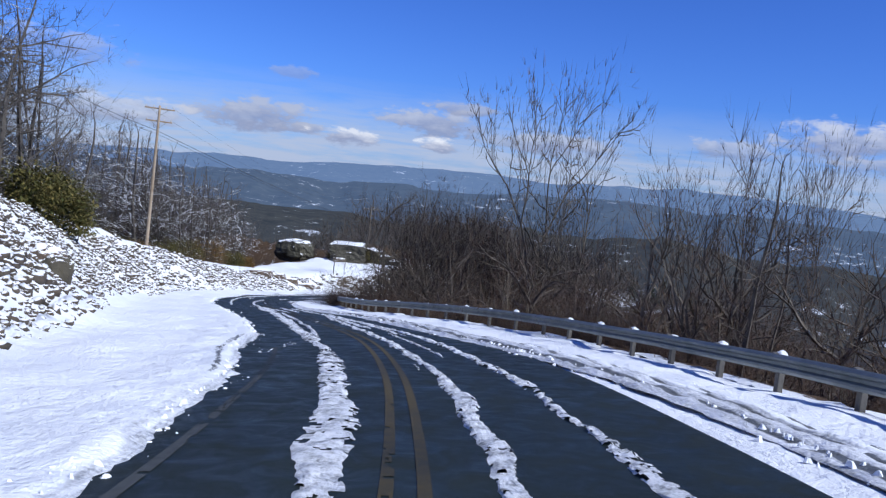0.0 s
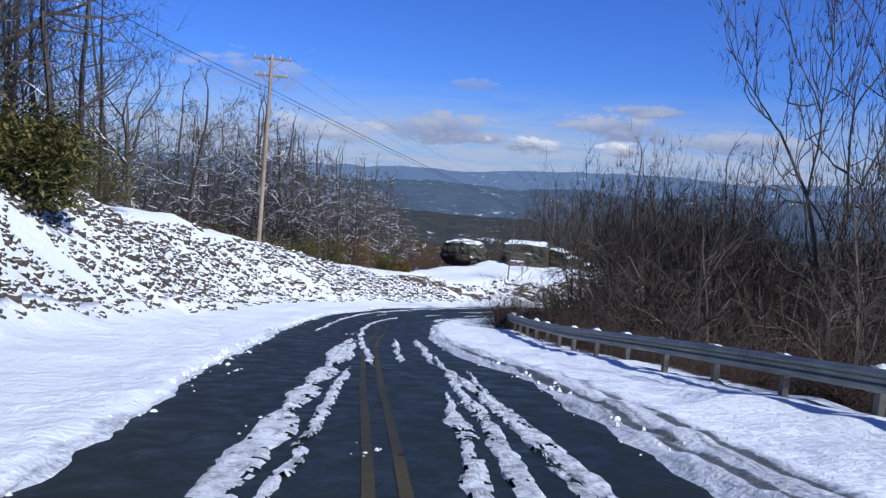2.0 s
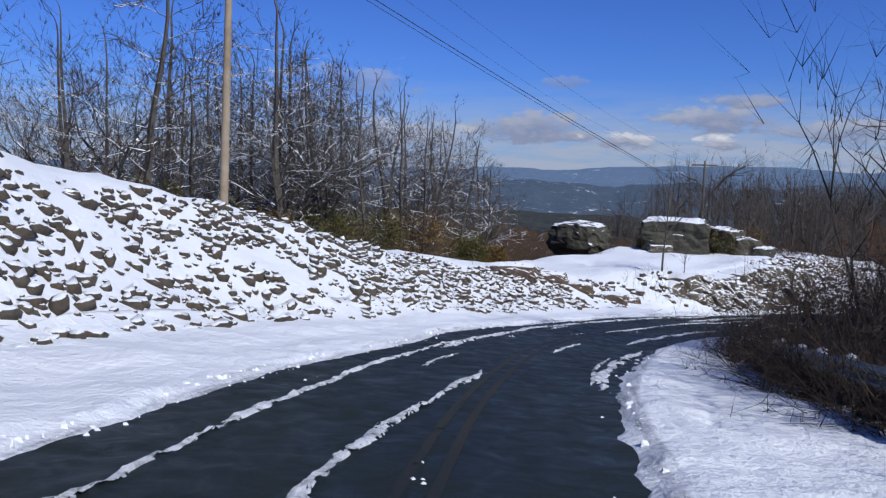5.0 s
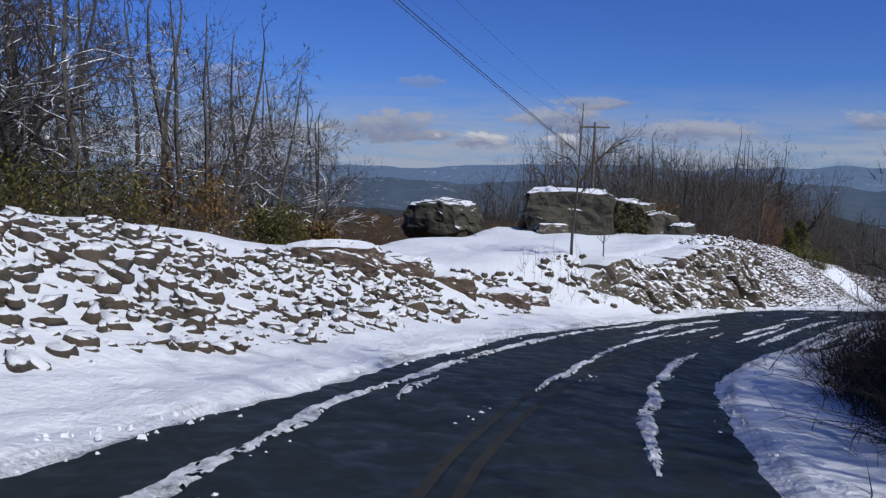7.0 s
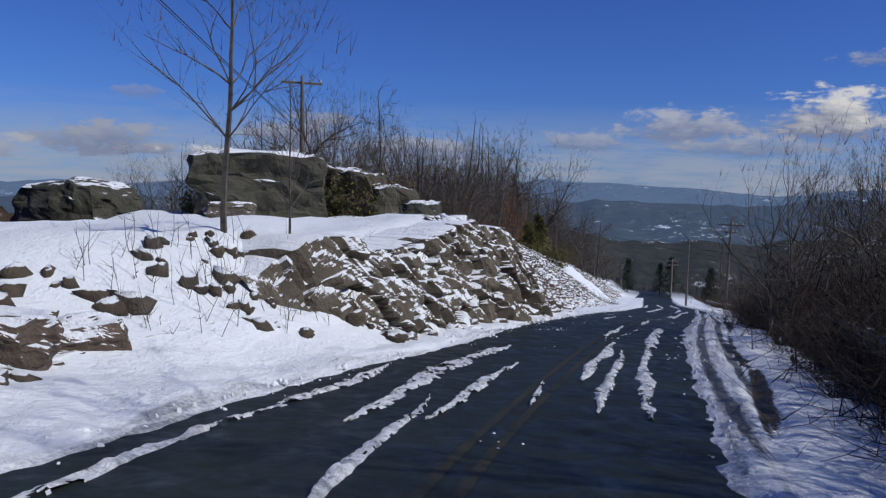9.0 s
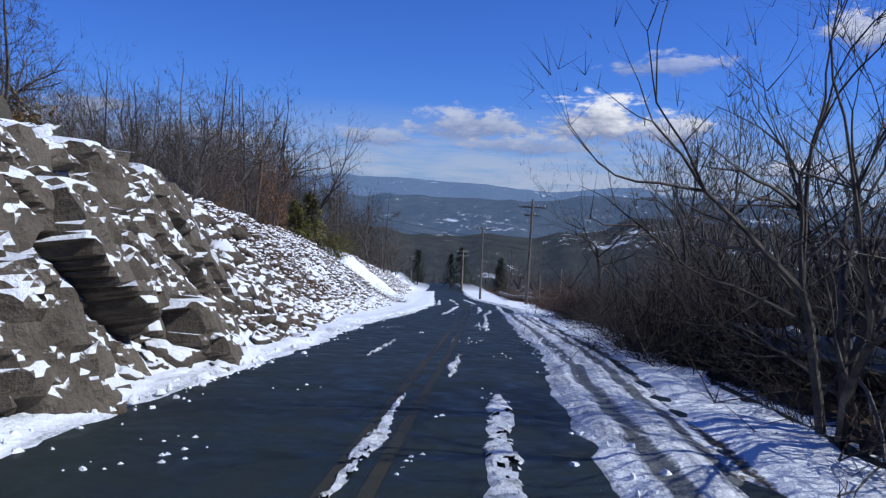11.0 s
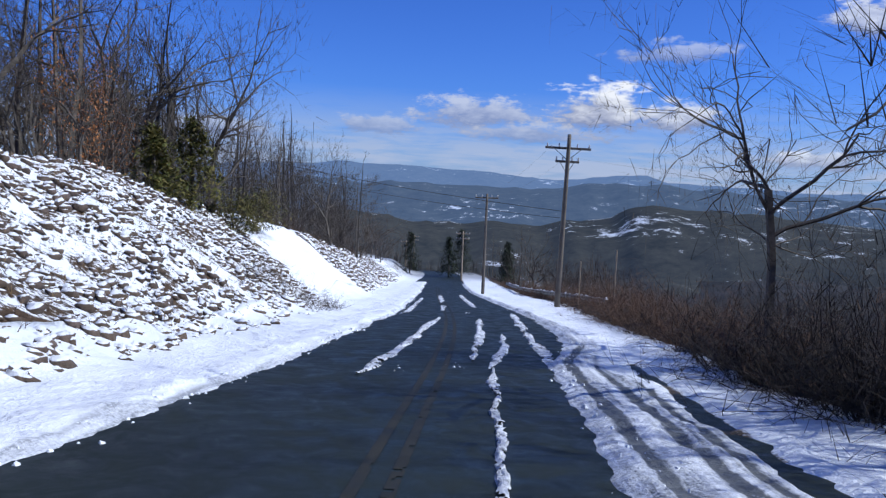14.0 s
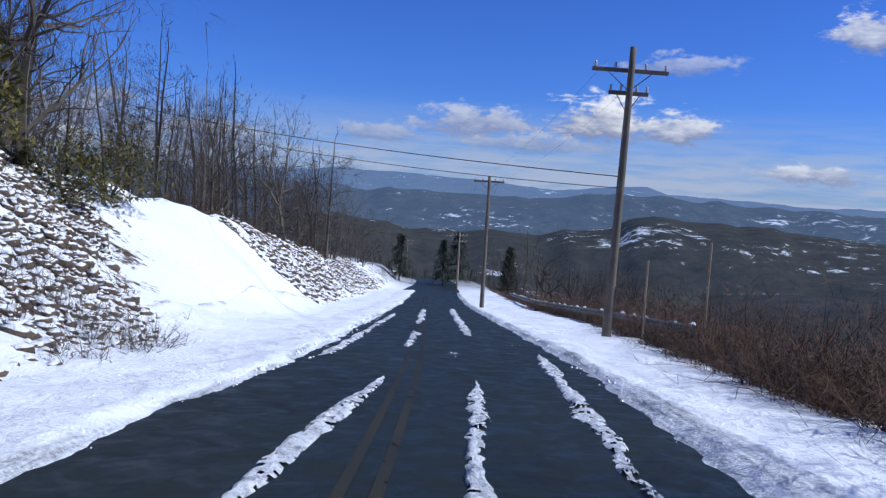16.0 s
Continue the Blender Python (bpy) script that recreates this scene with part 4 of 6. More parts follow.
def grow_tree(seed, kind, lite=False):
    """Stems and twigs of a bare tree ten metres tall; the lite form serves deep in the woods."""
    rng = random.Random(seed)
    stems, twigs = [], []
    less = 1 if lite else 0
    if kind == "tall":
        t = shoot(rng, (0, 0, -0.4), (0, 0, 1), 9.4, 0.14, 0.03, 14, 0.07, 0.1)
        stems.append(t)
        for i in range(17 if lite else 19):
            h = 0.26 + 0.68 * (i + rng.random()) / (17 if lite else 19)
            j = min(int(h * 14), 13)
            a = i * 2.4 + rng.uniform(-0.5, 0.5)
            branch(rng, t[j][0], unit((math.cos(a), math.sin(a), rng.uniform(0.05, 0.7))), (0.55 + 1.15 * (1 - h)) * rng.uniform(0.75, 1.2), 0.036 * (1.25 - h), 4 - less, stems, twigs, 0.6, 0.012, 3)
        branch(rng, t[-1][0], (0, 0, 1), 0.6, 0.03, 3 - less, stems, twigs, 0.5, 0.06, 2 + less)
    elif kind in ("spread", "grand"):
        branch(rng, (0, 0, -0.4), (0, 0, 1), 3.0 if kind == "spread" else 3.6, 0.16 if kind == "spread" else 0.23, (6 if kind == "spread" else 7) - less, stems, twigs, 0.62 if kind == "spread" else 0.56, 0.02, 3 if kind == "spread" else 2, 0.17)
    elif kind == "arch":
        t = shoot(rng, (0, 0, -0.4), (0.03, 0.0, 1), 4.6, 0.12, 0.1, 8, 0.06, 0.05)
        stems.append(t)
        for i in range(6):
            a = i * 1.05 + rng.uniform(-0.3, 0.3)
            branch(rng, t[8 - (i % 4)][0], unit((math.cos(a), math.sin(a), rng.uniform(0.35, 1.8))), 2.1, 0.055, 5, stems, twigs, 0.6, -0.01, 2, 0.24)
        for ch in list(twigs):
            if rng.random() < 0.06:
                twigs.append(shoot(rng, ch[-1][0], (0, 0, -1), rng.uniform(0.5, 1.5), 0.006, 0.003, 4, 0.06, -0.3))
    elif kind == "clump":
        for i in range(4 if lite else 6):
            a = i * 1.1 + rng.uniform(-0.4, 0.4)
            branch(rng, (0.2 * math.cos(a), 0.2 * math.sin(a), -0.3), unit((0.38 * math.cos(a), 0.38 * math.sin(a), 1)), 3.0, 0.095, 5 - less, stems, twigs, 0.42, 0.035, 2, 0.17)
    else:
        t = shoot(rng, (0, 0, -0.3), (0, 0, 1), 9.6, 0.1, 0.02, 12, 0.05, 0.1)
        stems.append(t)
        for i in range(14):
            k = rng.randint(3, 11)
            a = i * 2.4
            branch(rng, t[k][0], unit((math.cos(a), math.sin(a), 1.0)), (12.5 - k) * 0.22, 0.03, 3, stems, twigs, 0.5, 0.06, 2)
    top = max(ch[-1][0][2] for ch in stems + twigs)
    k = 10.0 / top
    thin = 0.0095 if lite else 0.0065 if kind in ("clump", "arch") else 0.0085 if kind != "grand" else 0.0135
    stems, twigs = ([[(tuple(c * k for c in q), max(r * k, thin)) for q, r in ch] for ch in group] for group in (stems, twigs))
    if lite:
        return tubes(stems, 3), blades(twigs)
    (v, _, f), (w, _, e) = spikes([ch for ch in twigs if ch[0][1] > 1.6 * thin]), blades([ch for ch in twigs if ch[0][1] <= 1.6 * thin])
    return tubes(stems, 4), (v + w, [], f + [tuple(i + len(v) for i in q) for q in e])


TREE_MESH = {}
for kind, seeds in (("tall", (11, 12, 13, 14)), ("spread", (21, 22, 23)), ("grand", (61, 62)), ("arch", (31,)), ("clump", (41, 42)), ("sapling", (51,))):
    for sd in seeds:
        for lite in ((False, True) if kind in ("tall", "spread", "clump", "grand") else (False,)):
            a, b = grow_tree(sd, kind, lite)
            for tag, mt, mc in (("plain", BARK, TWIG_GREY), ("snowy", BARK_SNOW, TWIG_SNOW), ("brown", BARK, TWIG_BROWN), ("dark", BARK, TWIG_SHADED)):
                pair = []
                for nm, data, mat in (("trunk", a, mt), ("crown", b, mc)):
                    me = bpy.data.meshes.new(nm)
                    me.from_pydata(*data)
                    me.materials.append(mat)
                    pair.append(me)
                TREE_MESH.setdefault((kind, tag, lite), []).append(pair)
TREE_LABEL = {"plain": "bare grey deciduous tree in winter", "snowy": "bare deciduous tree with snow along its branches", "brown": "bare tree with brown twigs on the slope", "dark": "dark vine-hung tree in a thicket"}
tree_n = 0


MASS = {}


def plant(x, y, tall, kind, tag, turn=None, sink=0.0, wide=1.0, lean=(0.0, 0.0), label="", group="trees in the woods", lite=False):
    global tree_n
    pair = TREE_MESH[(kind, tag, lite)]
    trunk, crown = pair[tree_n % len(pair)]
    tree_n += 1
    rz = (tree_n * 137.5) % 360 if turn is None else turn
    if lite:
        k = tall / 10.0
        MASS.setdefault(tag, []).append((trunk, crown, pose(x, y, ground_at(x, y) - 0.1 - sink, lean[0], lean[1], rz) @ Matrix.Diagonal((k * wide, k * wide, k, 1))))
        return None
    t = new("tree")
    k = tall / 10.0
    t.matrix_world = pose(x, y, ground_at(x, y) - 0.1 - sink, lean[0], lean[1], rz) @ Matrix.Diagonal((k * wide, k * wide, k, 1))
    tagged(t, label or TREE_LABEL[tag], "tree", group)
    for nm, me in (("trunk", trunk), ("crown", crown)):
        new(nm, me).parent = t
    return t


# single trees beside the road
for x, y, top, kind, tag, turn, wide, lean, label in (
        (7.5, 59.0, 13.2, "grand", "plain", 20, 0.55, 0, "tall bare tree standing over brown brush below the road"),
        (11.2, 58.4, 9.2, "grand", "plain", 75, 0.5, 9, "leaning bare tree over brown brush below the road"),
        (4.2, 67.0, 2.5, "clump", "brown", 75, 0.6, 0, "bare brown tree of many stems in a thicket"),
        (12.8, 67.5, 1.5, "clump", "plain", 175, 0.7, 0, "bare grey tree of many stems in a thicket"),
        (-1.2, 71.5, 2.4, "spread", "brown", 10, 0.8, 0, "dark vine-hung tree in a thicket"),
        (1.6, 72.5, 1.6, "spread", "brown", 200, 0.8, 0, "dark vine-hung tree in a thicket"),
        (-1.0, 69.6, 0.0, "clump", "brown", 100, 0.5, 0, "dark vine-hung tree in a thicket"),
        (28.6, 67.0, 11.6, "grand", "plain", 130, 0.42, 7, "tall bare tree with a pale trunk above the valley"),
        (34.0, 68.5, 11.6, "grand", "plain", 40, 0.36, 2, "tall bare tree with a dark trunk above the valley"),
        (17.5, 68.0, -1.0, "tall", "plain", 10, 0.8, 0, ""), (21.0, 66.0, -2.0, "tall", "plain", 50, 0.8, 0, ""), (23.5, 70.0, -2.0, "spread", "plain", 90, 0.8, 0, "")):
    plant(x, y, top - ground_at(x, y), kind, tag, turn, 0, wide, (0, lean), label)
plant(-11.5, 88.6, 5.8, "sapling", "plain", 30, 0, 1.15, label="slender bare sapling on the snowy bank")
plant(-10.3, 88.9, 3.6, "sapling", "plain", 120, 0, 0.9, label="small bare sapling on the snowy bank")
plant(1.5, 90.4, 6.2, "clump", "plain", 60, 0, 1.0, label="bare young tree of many stems behind the guard rail")
plant(3.6, 88.6, 6.4, "spread", "plain", 160, 0, 0.9)
plant(6.2, 92.0, 6.2, "spread", "plain", 30, 0, 1.0)
plant(21.3, 119.7, 9.6, "arch", "plain", 200, 0, 1.0, label="bare tree with arching limbs and hanging vines")
plant(23.4, 114.8, 13.0, "grand", "plain", 0, 0, 0.7, label="tall dark bare tree beside the road")
plant(18.0, 108.6, 12.0, "spread", "plain", 60, 0, 0.75, label="tall dark bare tree beside the road")
plant(23.5, 116.0, 12.0, "tall", "plain", 100, 0, 0.9)
plant(7.5, 84.0, 8.5, "spread", "plain", 100, 0, 0.8)
plant(11.5, 95.0, 9.5, "tall", "plain", 10)
plant(14.0, 99.0, 9.5, "spread", "plain", 220, 0, 0.8)
for x, y, tall, kind, ln in ((-9.3, 107.2, 7.6, "spread", 10), (-8.6, 107.6, 7.0, "clump", 8), (-6.4, 113.0, 7.2, "tall", 2), (-5.2, 113.7, 6.2, "spread", 0), (0.2, 124.7, 7.6, "spread", 0), (1.4, 127.0, 6.0, "clump", 0),
                             (-18.5, 117.0, 5.6, "clump", 0), (-16.0, 115.5, 4.4, "clump", 0), (-15.0, 119.5, 6.4, "tall", 0), (-13.0, 122.0, 7.0, "tall", 0)):
    plant(x, y, tall, kind, "plain", lean=(0, ln), wide=0.75 if ln > 5 else 1.0, label="leaning vine-hung tree behind the boulder" if ln > 5 else "bare tree behind the boulders")

# woods on the left, station by station
rng = random.Random(5)
for _ in range(470):
    s = rng.uniform(4, 56) if rng.random() < 0.38 else rng.uniform(97, 210)
    b = [float(np.interp(s, BANK[:, 0], BANK[:, i])) for i in range(1, 6)]
    d = b[1] + b[3] * (1.0 if s < 100 else 0.6) + 0.6 + 26 * rng.random() ** 1.7
    if 150 < s < 181 and 157 < station(s, d) < 171 and d < 17.5:
        continue
    x, y = (float(v) for v in at_road(s, d))
    if 56 < s < 108 or (x > -17 and 60 < s < 112) or math.hypot(x + 21, y - 113) < 5:
        continue
    if 122 <= s < 143 and rng.random() < 0.3:
        continue
    if 96 < s < 122 and (rng.random() < 0.25 or d < 13 or x < -4):
        continue
    tall = rng.uniform(13, 17.5) if s < 46 else rng.uniform(13, 17) if s < 80 else rng.uniform(4.5, 7) if s < 125 else rng.uniform(6, 8.5) + 0.06 * (d - 14) if s < 142 else rng.uniform(8.5, 13.5)
    tag = "snowy" if s < 88 else rng.choice(("brown", "plain", "plain"))
    plant(x, y, tall, rng.choice(("tall", "tall", "tall", "spread", "clump" if s > 100 else "tall")), tag, wide=rng.uniform(0.8, 1.1), lean=(rng.uniform(-4, 4), rng.uniform(-4, 4)), lite=rng.random() < 0.93)
for k in range(110):
    s, d = rng.uniform(30, 62), rng.uniform(15.5, 34)
    x, y = (float(v) for v in at_road(s, d))
    if math.hypot(x + 24.5, y - 65.0) < 3 or x > -20.5:
        continue
    plant(x, y, rng.uniform(11, 16), rng.choice(("tall", "tall", "tall", "spread")), "snowy", wide=rng.uniform(0.9, 1.2), lean=(rng.uniform(-4, 4), rng.uniform(-4, 4)), lite=k % 9 > 0)
# the wood behind the plateau, lower towards the valley
for x, y, top in ((-35.0, 107.0, 0.5), (-39.5, 93.6, 5.0), (-29.0, 109.3, -3.0), (-33.0, 98.0, 2.0), (-36.0, 86.0, 4.5), (-31.0, 79.0, 4.0), (-43.0, 84.0, 6.0), (-34.0, 72.0, 5.0), (-30.5, 103.0, -1.5), (-28.0, 106.0, -5.0)):
    tall = top - ground_at(x, y)
    plant(x, y, tall, "tall", "snowy", wide=1.2)
made = 0
while made < 52:
    az, far = rng.uniform(16.8, 54), 33 + 42 * rng.random() ** 1.2
    x, y = -10.4 - far * math.sin(radians(az)), 50.7 + far * math.cos(radians(az))
    g0 = ground_at(x, y)
    tall = -7.1 + far * math.tan(radians(float(np.interp(az, [16.8, 20, 24, 30.5, 46], [1.0, 6.0, 8.0, 11.5, 15.0]) * rng.uniform(0.75, 1.05)))) - g0
    made += 1
    if tall < 5 or math.hypot(x + 21, y - 113) < 6 or float(to_road([x], [y])[1][0]) < 17:
        continue
    plant(x, y, min(tall, 21), rng.choice(("tall", "tall", "tall", "spread")), "snowy", wide=rng.uniform(0.85, 1.15), lean=(rng.uniform(-4, 4), rng.uniform(-4, 4)), lite=made % 3 > 0)
plant(13.4, 146.6, 12.0, "spread", "plain", 40, 0, 0.8, label="tall bare tree at the top of the cut")
plant(27.5, 172.5, 11.0, "spread", "plain", 140, 0, 0.8, label="tall bare tree above the far cut")
plant(33.5, 183.0, 11.5, "tall", "plain", 10, 0, 1.0, label="tall bare tree above the far cut")
for k in range(22):
    s = 68 + 1.15 * k
    d = float(np.interp(s, BRUSH[:, 0], BRUSH[:, 1])) - 1.6 - 4.0 * rng.random()
    x, y = (float(v) for v in at_road(s, d))
    plant(x, y, rng.uniform(3.0, 5.2), "spread" if k % 2 else "clump", "dark", wide=1.1, lite=k % 4 > 0)
for k in range(90):
    s, side = rng.uniform(196, 300), 1 if k % 2 else -1
    x, y = (float(v) for v in at_road(s, side * (8 + 24 * rng.random())))
    plant(x, y, rng.uniform(6, 10), rng.choice(("tall", "spread", "clump")), rng.choice(("plain", "brown")), lite=True)
for k in range(130):
    s, d = rng.uniform(6, 58), -9.5 - 24 * rng.random() ** 1.2
    x, y = (float(v) for v in at_road(s, d))
    if x > 40:
        continue
    plant(x, y, rng.uniform(4.5, 8.0), rng.choice(("spread", "clump", "tall")), "brown", wide=rng.uniform(0.9, 1.2), lite=True)
# woods below the road on the right
for _ in range(330):
    s = rng.uniform(58, 240)
    rd = float(np.interp(s, RAIL[:, 0], RAIL[:, 1]))
    d = rd - (7 + 42 * rng.random() ** 1.2 if s > 128 else 3.2 + 30 * rng.random() ** 1.3)
    if s < 76 and d > -16:
        continue
    x, y = (float(v) for v in at_road(s, d))
    if s > 128:
        show = min(8.0, 2.3 + 0.3 * (-d - 8)) * rng.uniform(0.8, 1.2) if s < 175 else rng.uniform(5, 8)
        plant(x, y, 8.5, "spread" if s < 175 or rng.random() < 0.6 else "tall", rng.choice(("plain", "brown")), sink=8.5 - show, wide=rng.uniform(0.8, 1.1), lite=True)
    else:
        plant(x, y, rng.uniform(6.5, 10), rng.choice(("spread", "clump", "spread")), rng.choice(("plain", "brown")), wide=rng.uniform(0.8, 1.1), lean=(rng.uniform(-5, 5), rng.uniform(-5, 5)), lite=rng.random() < 0.93)


def wood_mass(tag, label, mats):
    """The trees that stand deep in the woods, joined: stems and twigs."""
    cache = {}
    for which, name, mat in ((0, "woods_stems", mats[0]), (1, "woods_twigs", mats[1])):
        verts, faces, base = [], [], 0
        for item in MASS[tag]:
            me, mm = item[which], np.array(item[2])
            if me.name not in cache:
                co = np.empty(len(me.vertices) * 3, np.float32)
                me.vertices.foreach_get("co", co)
                cache[me.name] = (co.reshape(-1, 3), [tuple(p.vertices) for p in me.polygons])
            co, fc = cache[me.name]
            verts.append(co @ mm[:3, :3].T + mm[:3, 3])
            faces += [tuple(i + base for i in f) for f in fc]
            base += len(co)
        tagged(part(name, (np.vstack(verts).tolist(), [], faces), mat), label, "woods", "", "stuff")


# the dark thicket on the inside of the bend
for k in range(130):
    x, y = (rng.uniform(-2.5, 13), rng.uniform(61, 78)) if k % 2 else (rng.uniform(-4, 6), rng.uniform(54, 73))
    off = float(to_road([x], [y])[1][0])
    if off > -6.3:
        continue
    top = min(rng.uniform(-5.5, 1.2), -7.5 - 2.4 * (off + 6.0) if y < 68 else -9.0 - 0.4 * (off + 6.0))      # lower beside the road
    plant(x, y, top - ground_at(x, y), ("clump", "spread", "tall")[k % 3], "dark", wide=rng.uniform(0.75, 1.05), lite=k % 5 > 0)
# the thicket's twigs take the colour that has self-shade painted in
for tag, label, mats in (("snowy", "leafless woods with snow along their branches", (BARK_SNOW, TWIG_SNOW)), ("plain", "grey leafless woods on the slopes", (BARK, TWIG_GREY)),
                         ("brown", "brown leafless woods on the slopes", (BARK, TWIG_BROWN)), ("dark", "dark vine-hung thicket on the inside of the bend", (TWIG_GREY, TWIG_SHADED))):
    wood_mass(tag, label, mats)


# ---- brush, grass ----
def thicket(seed, count, place, tall, mat, label, spread=0.35, twigs=4, r=0.012):
    g = random.Random(seed)
    chains = []
    pts = [place(g) for _ in range(count)]
    zs = height(np.array([p[0] for p in pts]), np.array([p[1] for p in pts]))[0]
    for (x, y), z in zip(pts, zs):
        h = g.uniform(*tall)
        st = shoot(g, (x, y, float(z) - 0.1), unit((g.uniform(-spread, spread), g.uniform(-spread, spread), 1)), h, r, r * 0.4, 3, 0.22, 0.05)
        chains.append(st)
        for _ in range(twigs):
            i = g.randint(1, 2)
            d = unit((g.uniform(-1, 1), g.uniform(-1, 1), g.uniform(0.1, 1.1)))
            chains.append(shoot(g, st[i][0], d, h * g.uniform(0.25, 0.6), r * 0.7, r * 0.35, 1, 0.25, 0.05))
    ob = part("brush", spikes(chains), mat)
    return tagged(ob, label, "brush", "", "stuff")


def shrubs(seed, count, place, tall, mat, label, canes=11, r=0.008, arch=0.5):
    """Round tangles of arching canes with side twigs, grown from one root each."""
    g = random.Random(seed)
    chains, fine = [], []
    pts = [place(g) for _ in range(count)]
    zs = height(np.array([p[0] for p in pts]), np.array([p[1] for p in pts]))[0]
    for (x, y), z in zip(pts, zs):
        h = g.uniform(*tall)
        for _ in range(canes):
            a, lean = g.uniform(0, 6.28), g.uniform(0.1, 1.7) ** 1.2
            d = unit((lean * math.cos(a), lean * math.sin(a), 1))
            st = shoot(g, (x + g.uniform(-0.15, 0.15), y + g.uniform(-0.15, 0.15), float(z) - 0.1), d, h * g.uniform(0.7, 1.25), r, r * 0.4, 3, 0.3, -arch * lean * 0.25)
            chains.append(st)
            for _ in range(8):
                i = g.randint(1, 3)
                b = g.uniform(0, 6.28)
                fine.append(shoot(g, st[i][0], unit((math.cos(b), math.sin(b), g.uniform(-0.2, 1.0))), h * g.uniform(0.15, 0.45), r * 0.8, r * 0.3, 1, 0.3, 0.0))
    (v, _, f), (w, _, e) = spikes(chains), blades(fine)
    return tagged(part("brush", (v + w, [], f + [tuple(i + len(v) for i in q) for q in e]), mat), label, "brush", "", "stuff")


def right_place(s0, s1, near, deep):
    def place(g):
        s = g.uniform(s0, s1)
        d = float(np.interp(s, BRUSH[:, 0], BRUSH[:, 1])) - near - deep * g.random() ** 1.4
        x, y = at_road(s, d)
        return float(x), float(y)
    return place


shrubs(1, 400, right_place(22, 62, 0.9, 9), (0.8, 2.2), TWIG_BROWN, "dense reddish-brown winter brush behind the guard rail", 13, 0.008)
thicket(2, 300, right_place(40, 78, 2.4, 18), (2.0, 4.5), TWIG_GREY, "grey-brown saplings and brush on the inside of the bend", 0.25, 8, 0.011)
shrubs(3, 380, right_place(-4, 34, 1.0, 14), (1.0, 2.6), TWIG_BROWN, "reddish-brown winter brush below the guard rail", 11, 0.008)
shrubs(4, 520, right_place(78, 150, 0.2, 6), (0.5, 1.4), TWIG_SHADED, "bramble tangle beside the snowy shoulder, its shade put into the colour", 14, 0.006, 1.4)
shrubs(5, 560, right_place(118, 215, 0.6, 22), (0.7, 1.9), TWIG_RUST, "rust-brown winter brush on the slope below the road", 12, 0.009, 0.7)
shrubs(6, 330, right_place(52, 88, 0.2, 5), (0.7, 2.2), TWIG_SHADED, "bramble tangle overhanging the shoulder, coloured dark for its own shade", 16, 0.007, 1.2)
shrubs(14, 420, right_place(100, 127, 0.0, 4), (0.9, 2.3), TWIG_SHADED, "brown bramble over the shoulder, its colour darkened for shade", 13, 0.007, 1.0)
thicket(16, 220, lambda g: (g.uniform(-2, 16), g.uniform(58, 72)), (2.5, 5.5), TWIG_BROWN, "tall reddish-brown thicket round the bare trees", 0.3, 10, 0.014)
shrubs(17, 260, right_place(82, 112, 0.9, 9), (1.0, 2.6), TWIG_BROWN, "dark saplings and brush behind the guard rail", 11, 0.009, 0.4)
shrubs(18, 420, right_place(122, 185, 0.2, 5), (0.6, 1.6), TWIG_RUST, "rust-brown brush along the lower shoulder", 14, 0.007, 0.9)
shrubs(19, 260, right_place(124, 185, 0.0, 2.6), (0.4, 1.0), TWIG_SHADED, "bramble at the edge of the snowy shoulder, shade painted into its colour", 14, 0.006, 1.0)
shrubs(21, 190, right_place(82, 114, 1.4, 6), (1.8, 3.4), TWIG_SHADED, "dense brush behind the guard rail, coloured dark for its own shade", 16, 0.011, 0.4)
thicket(13, 500, right_place(88, 135, 4.0, 20), (2.5, 5.5), TWIG_GREY, "grey saplings in the woods below the road", 0.35, 9, 0.01)


def left_place(s0, s1, lo, hi):
    def place(g):
        s = g.uniform(s0, s1)
        f, t = float(np.interp(s, BANK[:, 0], BANK[:, 1])), float(np.interp(s, BANK[:, 0], BANK[:, 2]))
        d = f + (t - f) * g.uniform(lo, hi)
        while s < 160 and station(s, d) > 157:
            s -= 4
        x, y = at_road(s, d)
        return float(x), float(y)
    return place


thicket(7, 2200, left_place(96, 158, 0.1, 1.1), (0.12, 0.4), GRASS, "tan dead grass on the cut slope", 0.8, 3, 0.008)
thicket(20, 1700, left_place(112, 157, 0.05, 1.0), (0.1, 0.35), TWIG_RUST, "rust-brown stubble between the stones of the cut", 0.9, 3, 0.008)
thicket(8, 900, left_place(168, 215, 0.0, 1.3), (0.15, 0.6), GRASS, "tan dead grass on the far cut slope", 0.8, 3, 0.012)
shrubs(9, 330, left_place(108, 206, 1.03, 1.9), (0.6, 2.0), TWIG_BROWN, "brown brush along the top of the cut", 10, 0.008)
thicket(15, 260, left_place(142, 206, 1.15, 2.4), (2.0, 5.0), TWIG_GREY, "grey saplings under the trees above the cut", 0.3, 9, 0.011)
shrubs(10, 26, left_place(139, 143.5, -0.1, 0.3), (0.4, 1.0), TWIG_GREY, "bare grey shrub beside the snowy drive", 16, 0.006)
thicket(11, 260, left_place(46, 78, 1.3, 2.2), (0.6, 1.8), TWIG_BROWN, "brown brush along the top of the snowy bank", 0.5)
thicket(12, 160, left_place(84, 92, 0.1, 0.8), (0.3, 1.1), TWIG_GREY, "thin dead stems on the snowy bank", 0.4, 2, 0.007)


